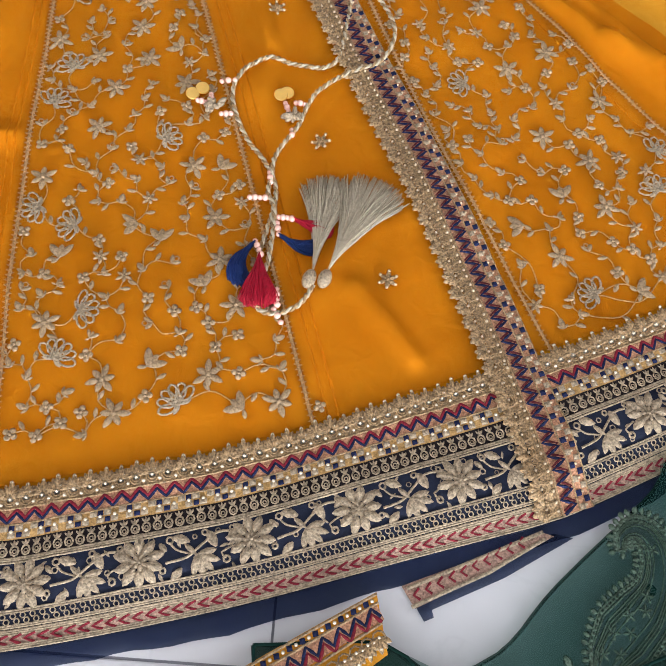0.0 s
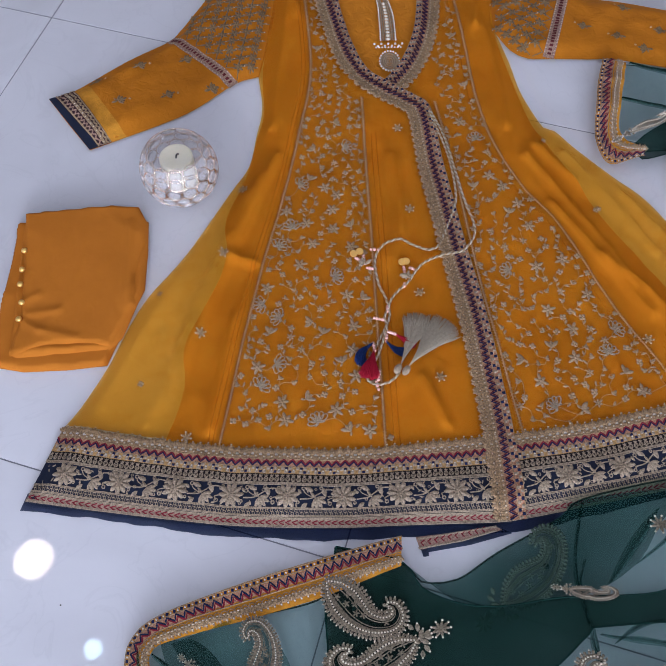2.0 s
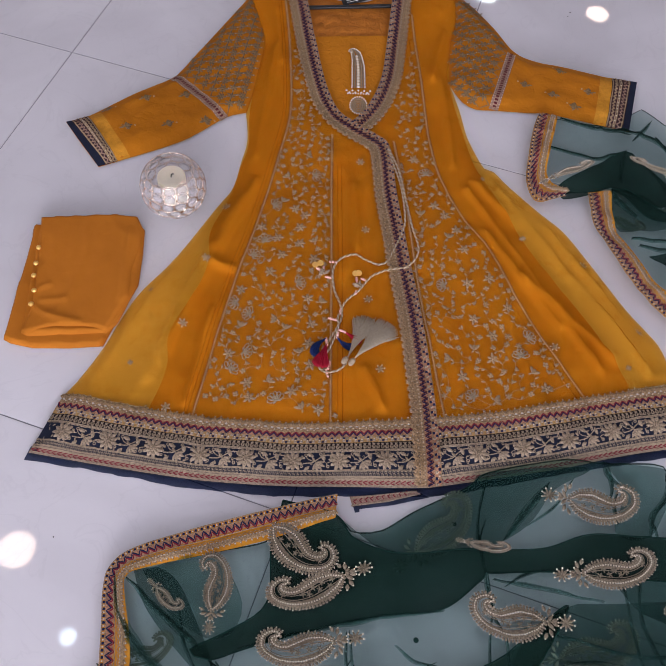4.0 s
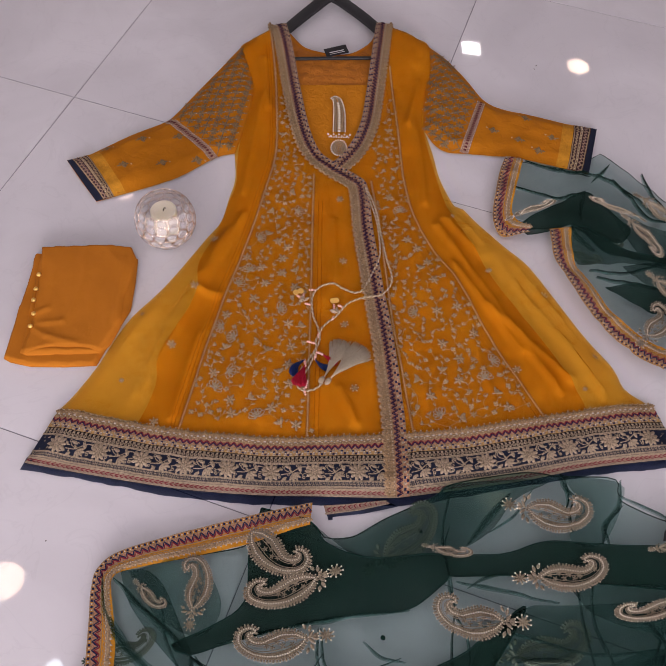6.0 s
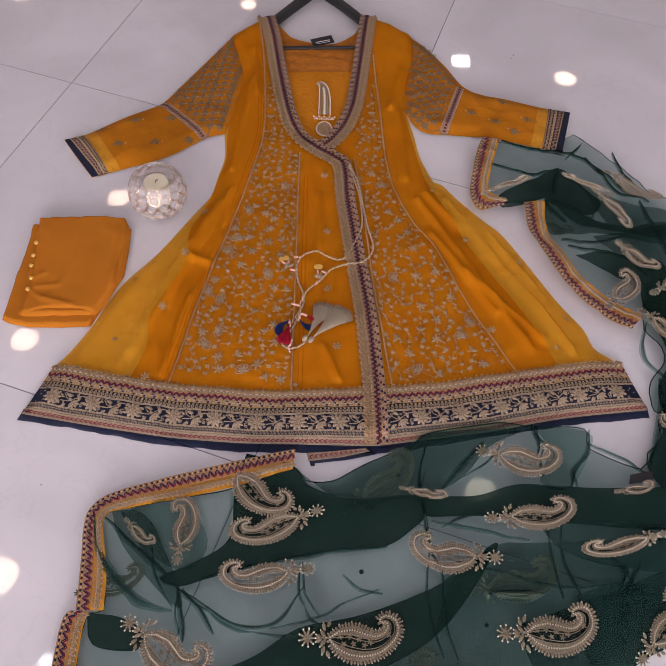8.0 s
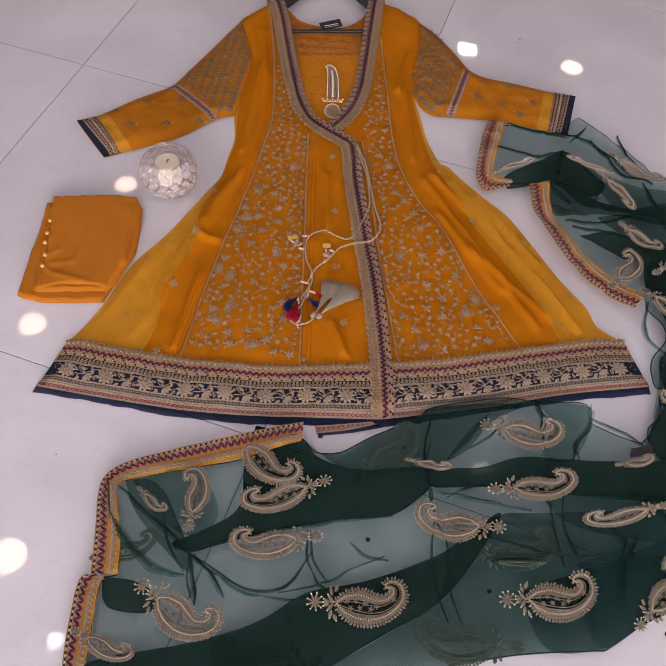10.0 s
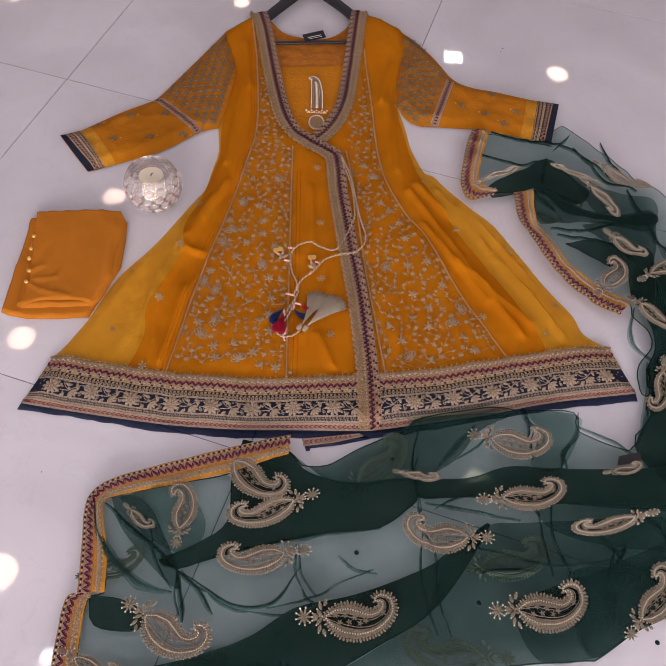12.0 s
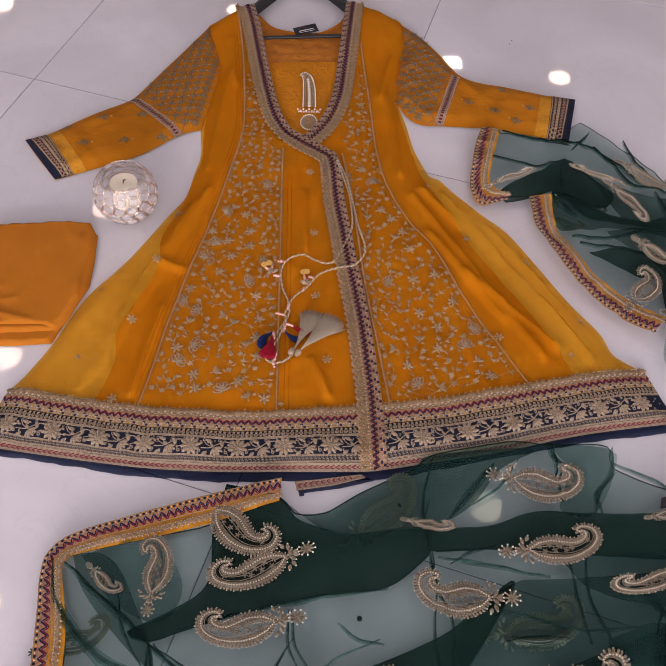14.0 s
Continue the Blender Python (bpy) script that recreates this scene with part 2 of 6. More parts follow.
def inside(points, loop):
    x, y = points[:, 0], points[:, 1]
    hit = np.zeros(len(points), bool)
    for (x0, y0), (x1, y1) in zip(loop, np.roll(loop, -1, axis=0)):
        cross = ((y0 > y) != (y1 > y)) & (x < (x1 - x0) * (y - y0) / (y1 - y0 + 1e-12) + x0)
        hit ^= cross
    return hit


def sheet(loop, height, step=0.012):
    """A cloth cut to the loop and laid over height(points)."""
    from mathutils.geometry import delaunay_2d_cdt
    loop = np.array(loop, float)
    keep = np.linalg.norm(loop - np.roll(loop, 1, axis=0), axis=1) > 1e-4
    loop = loop[keep]
    low, high = loop.min(0), loop.max(0)
    gx, gy = np.meshgrid(np.arange(low[0], high[0], step), np.arange(low[1], high[1], step * 0.87))
    gx = gx + (np.arange(gx.shape[0]) % 2)[:, None] * step / 2
    grid = np.stack([gx.ravel(), gy.ravel()], 1)
    grid = grid[inside(grid, loop)]
    grid = grid[edge_distance(grid, np.vstack([loop, loop[:1]])) > step * 0.5]
    verts = [Vector(p) for p in np.vstack([loop, grid])]
    n = len(loop)
    points, _, faces, *_ = delaunay_2d_cdt(verts, [(k, (k + 1) % n) for k in range(n)], [], 1, 1e-6)
    flat = np.array([tuple(p) for p in points])
    z = height(flat)
    ups = []
    for f in faces:
        a, b, c = (flat[k] for k in f[:3])
        ups.append(tuple(f) if (b[0] - a[0]) * (c[1] - a[1]) > (b[1] - a[1]) * (c[0] - a[0]) else tuple(reversed(f)))
    return [(*p, h) for p, h in zip(flat.tolist(), z.tolist())], ups


def ripple(points, scale, seed):
    """Smooth noise over the plan, about -1 to 1."""
    return np.array([noise.noise(Vector((x * scale, y * scale, seed))) for x, y in points])


def gathers(points, across, along_y, seed):
    """Sharp little ridges, 0 to 1, drawn out along y."""
    n = np.array([noise.noise(Vector((x * across, y * along_y, seed))) for x, y in points])
    return np.clip(1 - 2.4 * np.abs(n), 0, 1) ** 2


def creases(points, lines, width, depth):
    """Soft ridges along straight folds (x0, y0, x1, y1)."""
    z = np.zeros(len(points))
    for x0, y0, x1, y1 in lines:
        z += depth * np.exp(-((edge_distance(points, np.array([(x0, y0), (x1, y1)])) / width) ** 2))
    return z


class Stitch:
    """Raised embroidery, gathered into one mesh and laid on a cloth's height."""

    def __init__(self, height, lift=0.0008):
        self.height, self.lift, self.xy, self.up, self.faces = height, lift, [], [], []

    def add(self, xy, up, faces):
        base = len(self.xy)
        self.xy += [tuple(p) for p in xy]
        self.up += list(up)
        self.faces += [tuple(base + k for k in f) for f in faces]

    def thread(self, line, width=0.0012, high=0.0009):
        """A cord along a line in the plan, arched across."""
        p = np.array(line, float)
        if len(p) < 2:
            return
        d = np.gradient(p, axis=0)
        d /= np.linalg.norm(d, axis=1)[:, None] + 1e-9
        side = np.stack([-d[:, 1], d[:, 0]], 1) * (np.broadcast_to(np.asarray(width, float), (len(p),)) / 2)[:, None]
        n = len(p)
        xy = np.vstack([p - side, p, p + side])
        faces = [f for k in range(n - 1) for f in ((k + n, k, k + 1, k + 1 + n), (k + 2 * n, k + n, k + 1 + n, k + 1 + 2 * n))]
        self.add(xy, [0] * n + [high] * n + [0] * n, faces)

    def petal(self, x, y, angle, length, width, high=0.0014, tip=0.0):
        """A padded satin petal from its root."""
        s = np.array([0.0, 0.25, 0.55, 0.85, 1.0])
        w = np.array([0.18, 0.75, 1.0, 0.62, 0.05]) * width / 2
        c, sn = math.cos(angle), math.sin(angle)
        rows = []
        for side in (-1, 0, 1):
            for a, b in zip(s, w):
                u, v = a * length, side * b + tip * a * a * length
                rows.append((x + c * u - sn * v, y + sn * u + c * v))
        n = 5
        faces = [f for k in range(n - 1) for f in ((k, k + 1, k + 1 + n, k + n), (k + n, k + 1 + n, k + 1 + 2 * n, k + 2 * n))]
        self.add(rows, [0] * n + [high * 0.6, high, high, high * 0.8, 0.0002] + [0] * n, faces)

    def ring(self, x, y, r, width=0.001, n=8, squash=1.0, angle=0.0):
        t = np.linspace(0, 2 * math.pi, n + 1)
        u, v = r * np.cos(t), r * squash * np.sin(t)
        c, s = math.cos(angle), math.sin(angle)
        self.thread(np.stack([x + c * u - s * v, y + s * u + c * v], 1), width)

    def bead(self, x, y, r, high=None, n=6):
        high = high or r
        xy, up = [], []
        for rr, h in ((1.0, 0.0), (0.85, 0.55), (0.45, 0.92)):
            for k in range(n):
                a = 2 * math.pi * k / n
                xy.append((x + r * rr * math.cos(a), y + r * rr * math.sin(a)))
                up.append(h * high)
        xy.append((x, y))
        up.append(high)
        faces = [(i * n + k, i * n + (k + 1) % n, (i + 1) * n + (k + 1) % n, (i + 1) * n + k) for i in (0, 1) for k in range(n)]
        faces += [(2 * n + k, 2 * n + (k + 1) % n, 3 * n) for k in range(n)]
        self.add(xy, up, faces)

    def patch(self, corners, high=0.0006):
        """A flat satin block."""
        c = np.array(corners, float)
        mid = c.mean(0)
        n = len(c)
        inner = mid + (c - mid) * 0.8
        self.add(np.vstack([c, inner]), [0] * n + [high] * n, [(k, (k + 1) % n, n + (k + 1) % n, n + k) for k in range(n)] + [tuple(range(n, 2 * n))])

    def weld(self):
        """Joins points that meet, such as the roots of petals."""
        seen, index, keep = {}, [], []
        for k, (p, h) in enumerate(zip(self.xy, self.up)):
            key = (round(p[0], 6), round(p[1], 6), round(h, 6))
            if key not in seen:
                seen[key] = len(keep)
                keep.append(k)
            index.append(seen[key])
        self.xy, self.up = [self.xy[i] for i in keep], [self.up[i] for i in keep]
        self.faces = [tuple(dict.fromkeys(index[i] for i in f)) for f in self.faces]
        self.faces = [f for f in self.faces if len(f) > 2]

    def make(self, name, mat, parent, label="", kind=""):
        if not self.xy:
            return None
        if len(self.xy) < 400:
            self.weld()
        xy = np.array(self.xy)
        z = self.height(xy) + self.lift + np.array(self.up)
        ob = part(name, ([(*p, h) for p, h in zip(xy.tolist(), z.tolist())], self.faces), mat, parent, label)
        if kind:
            ob["kind"] = kind
        return ob


def thing(name, x, y, z, label, category, group="", kind=""):
    ob = new(name)
    ob.location = (x, y, z)
    ob.empty_display_size = 0.05
    return tagged(ob, label, category, group, kind)


def lathe(profile, n=24, x=0.0, y=0.0, z=0.0):
    """A turned solid from (radius, height) pairs."""
    bm = bmesh.new()
    rings = [[bm.verts.new((x + r * math.cos(2 * math.pi * k / n), y + r * math.sin(2 * math.pi * k / n), z + h)) for k in range(n)] for r, h in profile]
    for a, b in zip(rings, rings[1:]):
        for k in range(n):
            bm.faces.new((a[k], a[(k + 1) % n], b[(k + 1) % n], b[k]))
    bm.faces.new(rings[0][::-1])
    bm.faces.new(rings[-1])
    return bm


def tube(line, radius, n=8, closed=False):
    """A round bar along a line in space; radius may be a list."""
    p = np.array(line, float)
    r = np.broadcast_to(np.array(radius, float), (len(p),))
    d = np.roll(p, -1, 0) - np.roll(p, 1, 0) if closed else np.gradient(p, axis=0)
    verts, faces = [], []
    side = np.array([0.0, 0.0, 1.0]) if abs(d[0][2]) < 0.9 * np.linalg.norm(d[0]) else np.array([1.0, 0.0, 0.0])
    for k in range(len(p)):
        t = d[k] / (np.linalg.norm(d[k]) + 1e-12)
        side = side - t * (side @ t)
        side /= np.linalg.norm(side) + 1e-12
        other = np.cross(t, side)
        verts += [tuple(p[k] + r[k] * (math.cos(a) * side + math.sin(a) * other)) for a in np.arange(n) * 2 * math.pi / n]
    m = len(p)
    for k in range(m if closed else m - 1):
        for a in range(n):
            faces.append((k * n + a, k * n + (a + 1) % n, (k + 1) % m * n + (a + 1) % n, (k + 1) % m * n + a))
    if not closed:
        faces += [tuple(range(n))[::-1], tuple(range((m - 1) * n, m * n))]
    return verts, faces


# ---- room ----
TILE, TURNED = 0.80, radians(-16.6)
NODE = Vector((-0.634, 0.943))
ROOM = (-3.6, 3.8, -6.0, 6.4)

floor = tagged(new("floor"), "polished white porcelain floor with thin grey joints", "floor", kind="structure")
part("bedding", box(ROOM[0], ROOM[1], ROOM[2], ROOM[3], -0.10, -0.0012), M["grout"], floor)
bm = box(-TILE / 2 + 0.0009, TILE / 2 - 0.0009, -TILE / 2 + 0.0009, TILE / 2 - 0.0009, -0.012, 0.0, 0.0008)
first = part("tile", bm, M["tile"], floor, smooth=False)
ca, sa = math.cos(TURNED), math.sin(TURNED)
placed = False
for i in range(-12, 13):
    for j in range(-12, 13):
        u, v = (i + 0.5) * TILE, (j + 0.5) * TILE
        x, y = NODE.x + ca * u - sa * v, NODE.y + sa * u + ca * v
        reach = 0.5 * TILE * (ca + abs(sa))
        turn = math.degrees(TURNED) + 90 * ((i + 2 * j) % 4)
        if not (ROOM[0] - reach < x < ROOM[1] + reach and ROOM[2] - reach < y < ROOM[3] + reach):
            continue
        whole = ROOM[0] + reach < x < ROOM[1] - reach and ROOM[2] + reach < y < ROOM[3] - reach
        if whole:
            ob = first
            if placed:
                ob = first.copy()
                scene.collection.objects.link(ob)
            placed = True
        else:
            # a tile cut along the walls
            bm = box(-TILE / 2 + 0.0009, TILE / 2 - 0.0009, -TILE / 2 + 0.0009, TILE / 2 - 0.0009, -0.012, 0.0)
            back = pose(x, y, 0, 0, 0, turn).inverted()
            for px, py, nx, ny in ((ROOM[0], 0, -1, 0), (ROOM[1], 0, 1, 0), (0, ROOM[2], 0, -1), (0, ROOM[3], 0, 1)):
                normal = back.to_3x3() @ Vector((nx, ny, 0))
                cut_faces = bmesh.ops.bisect_plane(bm, geom=bm.verts[:] + bm.edges[:] + bm.faces[:], plane_co=back @ Vector((px, py, 0)), plane_no=normal, clear_outer=True)
            if len(bm.faces) < 3:
                bm.free()
                continue
            ob = part("tile", bm, M["tile"], floor, smooth=False)
        ob.matrix_basis = pose(x, y, 0, 0, 0, turn)

# Walls out of view, added to close the room and bounce light.
for name, x0, x1, y0, y1 in (("wall_north", ROOM[0], ROOM[1], ROOM[3], ROOM[3] + 0.15), ("wall_west", ROOM[0] - 0.15, ROOM[0], ROOM[2], ROOM[3]), ("wall_east", ROOM[1], ROOM[1] + 0.15, ROOM[2], ROOM[3])):
    tagged(part(name, box(x0, x1, y0, y1, -0.1, CEILING + 0.1), M["wall"], smooth=False), "plain white painted shop wall", "wall", kind="structure")
# Unseen wall with a made-up window opening behind the fill light.
south = tagged(new("wall_south"), "unseen white painted wall round an opening added behind the fill lamp", "wall", kind="structure")
for x0, x1, z0, z1 in ((ROOM[0], -1.9, -0.1, CEILING), (2.5, ROOM[1], -0.1, CEILING), (-1.9, 2.5, -0.1, 0.55), (-1.9, 2.5, 2.35, CEILING)):
    part("wall_section", box(x0, x1, ROOM[2] - 0.15, ROOM[2], z0, z1), M["wall"], south, smooth=False)
tagged(part("ceiling", box(ROOM[0], ROOM[1], ROOM[2], ROOM[3], CEILING, CEILING + 0.12), M["plaster"], smooth=False), "smooth white painted ceiling", "ceiling", kind="structure")
for lx, ly, size, colour in DOWNLIGHTS:
    lamp = thing("downlight", lx, ly, CEILING, "round recessed white ceiling downlight, switched on", "lamp", "ceiling downlights")
    rim = [(size / 2 + 0.004, -0.018), (size / 2 + 0.014, -0.018), (size / 2 + 0.018, 0.0)]
    bm = bmesh.new()
    rings = [[bm.verts.new((r * math.cos(2 * math.pi * k / 32), r * math.sin(2 * math.pi * k / 32), h)) for k in range(32)] for r, h in rim]
    for a, b in zip(rings, rings[1:]):
        for k in range(32):
            bm.faces.new((a[k], a[(k + 1) % 32], b[(k + 1) % 32], b[k]))
    part("rim", bm, M["plaster"], lamp)

# ---- kurta: plan of its seams ----
SIDE_L = [(-0.239, 0.784), (-0.229, 0.708), (-0.236, 0.648), (-0.245, 0.583), (-0.271, 0.532), (-0.320, 0.435), (-0.347, 0.389), (-0.385, 0.333), (-0.408, 0.280), (-0.429, 0.219), (-0.459, 0.156), (-0.476, 0.130)]
SIDE_R = [(0.188, 0.897), (0.206, 0.817), (0.218, 0.747), (0.236, 0.693), (0.249, 0.664), (0.267, 0.656), (0.295, 0.619), (0.348, 0.559), (0.391, 0.514), (0.431, 0.446), (0.486, 0.346), (0.532, 0.277), (0.546, 0.234), (0.584, 0.204)]
ARM_L = [(-0.234, 1.196), (-0.267, 1.142), (-0.243, 1.063), (-0.225, 0.990), (-0.232, 0.888), (-0.239, 0.784)]
ARM_R = [(0.163, 1.243), (0.212, 1.188), (0.215, 1.101), (0.201, 1.016), (0.184, 0.935), (0.188, 0.897)]
BAND_TOP = [(-0.476, 0.132), (-0.380, 0.115), (-0.261, 0.100), (-0.192, 0.096), (-0.114, 0.095), (-0.038, 0.099), (0.039, 0.107), (0.137, 0.118), (0.196, 0.125), (0.259, 0.137), (0.324, 0.151), (0.389, 0.166), (0.522, 0.194), (0.590, 0.207)]
BAND_LOW = [(-0.511, 0.025), (-0.405, 0.011), (-0.291, -0.002), (-0.216, -0.008), (-0.105, -0.010), (0.005, -0.006), (0.105, -0.003), (0.139, 0.001), (0.192, 0.011), (0.268, 0.026), (0.345, 0.042), (0.424, 0.063), (0.504, 0.080), (0.627, 0.100)]
NAVY_EDGE = [(-0.517, 0.014), (-0.404, 0.001), (-0.328, -0.009), (-0.252, -0.019), (-0.179, -0.023), (-0.105, -0.026), (-0.031, -0.022), (0.043, -0.019), (0.109, -0.014), (0.161, -0.009), (0.314, 0.026), (0.407, 0.047), (0.502, 0.066), (0.628, 0.085)]
NECK_L = [(-0.180, 1.246), (-0.152, 1.140), (-0.122, 0.990), (-0.091, 0.853), (-0.062, 0.783), (-0.021, 0.743), (0.024, 0.712), (0.045, 0.687)]
PLACKET = [(0.045, 0.690), (0.055, 0.578), (0.068, 0.494), (0.080, 0.415), (0.095, 0.330), (0.106, 0.249), (0.115, 0.173), (0.121, 0.110), (0.126, -0.004)]
NECK_R = [(0.091, 1.279), (0.081, 1.159), (0.069, 1.006), (0.058, 0.895), (0.036, 0.819), (0.003, 0.762), (-0.021, 0.737)]
SEAM_A = [(-0.200, 1.235), (-0.180, 1.120), (-0.162, 0.987), (-0.146, 0.791), (-0.160, 0.666), (-0.175, 0.575), (-0.193, 0.478), (-0.211, 0.397), (-0.226, 0.311), (-0.238, 0.240), (-0.260, 0.092)]
SEAM_B = [(-0.058, 0.725), (-0.053, 0.571), (-0.048, 0.452), (-0.044, 0.342), (-0.035, 0.090)]
SEAM_C = [(0.067, 0.715), (0.087, 0.580), (0.101, 0.461), (0.114, 0.352), (0.133, 0.231), (0.152, 0.112)]
SEAM_D = [(0.106, 1.092), (0.121, 0.930), (0.131, 0.811), (0.140, 0.714), (0.162, 0.610), (0.201, 0.526), (0.244, 0.459), (0.275, 0.383), (0.312, 0.301), (0.348, 0.233), (0.389, 0.160)]

side_l, side_r = spline(SIDE_L), spline(SIDE_R)
arm_l, arm_r = spline(ARM_L), spline(ARM_R)
band_top, band_low, navy_edge = spline(BAND_TOP), spline(BAND_LOW), spline(NAVY_EDGE)
neck_l, neck_r, placket = spline(NECK_L, 0.008), spline(NECK_R, 0.008), spline(PLACKET, 0.008)
seam_a, seam_b, seam_c, seam_d = spline(SEAM_A), spline(SEAM_B), spline(SEAM_C), spline(SEAM_D)

SILHOUETTE = np.vstack([
    neck_l[:1], arm_l, side_l[1:], band_low, side_r[::-1], arm_r[::-1], neck_r[:1],
])
outline_closed = np.vstack([SILHOUETTE, SILHOUETTE[:1]])
FOLDS = [
    (-0.20, 0.60, -0.34, 0.16), (-0.225, 0.56, -0.30, 0.32), (-0.27, 0.44, -0.36, 0.13), (-0.19, 0.98, -0.21, 0.66), (0.17, 0.92, 0.185, 0.66),
    (0.21, 0.60, 0.42, 0.22), (0.27, 0.60, 0.50, 0.22), (0.24, 0.50, 0.36, 0.30), (0.30, 0.40, 0.45, 0.24), (-0.26, 0.40, -0.225, 0.39),
    (-0.30, 0.46, -0.43, 0.16), (-0.215, 0.72, -0.232, 0.60), (0.225, 0.62, 0.30, 0.52), (0.35, 0.52, 0.54, 0.22), (0.18, 1.05, 0.15, 0.90), (-0.20, 1.10, -0.175, 0.93),
    (-0.01, 0.60, 0.0, 0.44), (0.02, 0.20, 0.05, 0.13), (-0.25, 0.30, -0.275, 0.12), (0.43, 0.34, 0.50, 0.21),
]


def cloth(points):
    """The height of the kurta's upper face."""
    points = np.asarray(points, float)
    rim = smoothstep(edge_distance(points, outline_closed) / 0.035)
    z = 0.0035 + 0.0085 * rim
    z += rim * (0.0036 * ripple(points, 9, 1.7) + 0.0015 * ripple(points, 27, 5.1))
    z += creases(points, FOLDS, 0.0065, 0.0095) * rim
    z += rim * (0.0030 * gathers(points, 17, 4.5, 2.0) + 0.0016 * gathers(points, 38, 12, 7.0))
    hem = np.exp(-((points[:, 1] - 0.03) / 0.09) ** 2)
    z += hem * (0.0026 * np.sin(points[:, 0] * 34 + 1.0) + 0.0050 * np.exp(-(((points[:, 0] + 0.27 - 0.1 * points[:, 1]) / 0.016) ** 2)) + 0.0045 * np.exp(-(((points[:, 0] - 0.43) / 0.018) ** 2))) * rim
    return z + 0.012 * smoothstep((points[:, 1] - 1.02) / 0.2) * smoothstep(edge_distance(points, outline_closed) / 0.02)


class Relief:
    """A height sampled once on a fine grid, then read between its points."""

    def __init__(self, height, x0, x1, y0, y1, step=0.004):
        self.x0, self.y0, self.step = x0, y0, step
        gx, gy = np.meshgrid(np.arange(x0, x1, step), np.arange(y0, y1, step))
        self.z = height(np.stack([gx.ravel(), gy.ravel()], 1)).reshape(gx.shape)

    def __call__(self, points):
        p = np.asarray(points, float)
        u = np.clip((p[:, 0] - self.x0) / self.step, 0, self.z.shape[1] - 1.001)
        v = np.clip((p[:, 1] - self.y0) / self.step, 0, self.z.shape[0] - 1.001)
        i, j = u.astype(int), v.astype(int)
        a, b = u - i, v - j
        return (1 - b) * ((1 - a) * self.z[j, i] + a * self.z[j, i + 1]) + b * ((1 - a) * self.z[j + 1, i] + a * self.z[j + 1, i + 1])


cloth_read = Relief(cloth, -0.62, 0.70, -0.05, 1.32)


def over(lift):
    return lambda p: cloth_read(p) + lift


kurta = thing("kurta", 0.05, 0.55, 0.0, "amber long kurta with silver vine embroidery, laid flat on the floor", "kurta")
kurta.location = (0, 0, 0)

# lining: the opaque body, narrower than the sheer skirt over it
LINING_L = [(-0.234, 1.196), (-0.267, 1.142), (-0.225, 0.990), (-0.232, 0.800), (-0.226, 0.700), (-0.236, 0.640), (-0.250, 0.560), (-0.275, 0.470), (-0.268, 0.400), (-0.285, 0.330), (-0.318, 0.250), (-0.315, 0.180), (-0.335, 0.100)]
LINING_R = [(0.470, 0.175), (0.445, 0.245), (0.400, 0.330), (0.345, 0.420), (0.300, 0.505), (0.262, 0.590), (0.232, 0.660), (0.210, 0.760), (0.188, 0.897), (0.201, 1.016), (0.212, 1.188), (0.163, 1.243)]
neck_hole = np.vstack([neck_l[: int(len(neck_l) * 0.93)], neck_r[::-1]])
FRONT = np.vstack([spline(LINING_L), spline([(-0.30, 0.098), (-0.105, 0.088), (0.13, 0.108), (0.32, 0.142), (0.46, 0.174)]), spline(LINING_R), neck_r[:1], neck_hole[::-1], neck_l[:1]])
part("lining", sheet(FRONT, over(-0.0030), 0.0065), M["lining"], kurta, "opaque amber lining")
SKIRT = np.vstack([neck_l[:1], arm_l, side_l[1:], band_top[1:], side_r[::-1], arm_r[::-1], neck_r[:1], neck_hole[::-1]])
part("outer_layer", sheet(SKIRT, over(0.0), 0.0065), M["sheer"], kurta, "sheer amber chiffon outer layer")

# hem: navy organza edge, then the band with its ornament
frayed = navy_edge + np.column_stack([np.zeros(len(navy_edge)), 0.0026 * ripple(navy_edge, 30, 4.0) + 0.0015 * ripple(navy_edge, 90, 2.0)])
low_navy = np.vstack([frayed, band_low[::-1] + (0, 0.012)])
part("organza_edge", sheet(low_navy, lambda p: 0.0022 + 0.001 * ripple(p, 40, 3.0), 0.012), M["navy_sheer"], kurta, "navy organza edging")


def hem(s, v):
    """A place on the hem band: s from 0 to 1 along it, v from 0 at its foot to 1 at the scallops."""
    a = at_length(band_low, np.asarray(s) * along(band_low)[-1])
    b = at_length(band_top, np.asarray(s) * along(band_top)[-1])
    return a + (b - a) * np.asarray(v)[..., None]


HEM_LONG = 0.5 * (along(band_low)[-1] + along(band_top)[-1])


def hem_strip(v0, v1, s0=0.0, s1=1.0, n=160):
    s = np.linspace(s0, s1, n)
    return np.vstack([hem(s, np.full(n, v0)), hem(s[::-1], np.full(n, v1))])


part("hem_band", sheet(hem_strip(-0.005, 0.66), over(0.0012), 0.010), M["navy"], kurta, "navy silk hem band")
part("loop_strip", sheet(hem_strip(0.50, 0.655), over(0.0017), 0.010), M["black"], kurta, "black net strip")
part("square_strip", sheet(hem_strip(0.645, 0.74), over(0.0020), 0.010), M["tan"], kurta, "tan strip under the squares")
part("zigzag_strip", sheet(hem_strip(0.735, 0.84), over(0.0022), 0.010), M["pink"], kurta, "pink strip under the zigzag")
part("chevron_strip", sheet(hem_strip(0.0, 0.115), over(0.0018), 0.010), M["mauve"], kurta, "mauve braid strip")
part("scallop_ground", sheet(hem_strip(0.83, 0.885), over(0.0019), 0.010), M["gold"], kurta, "gold lace ground")

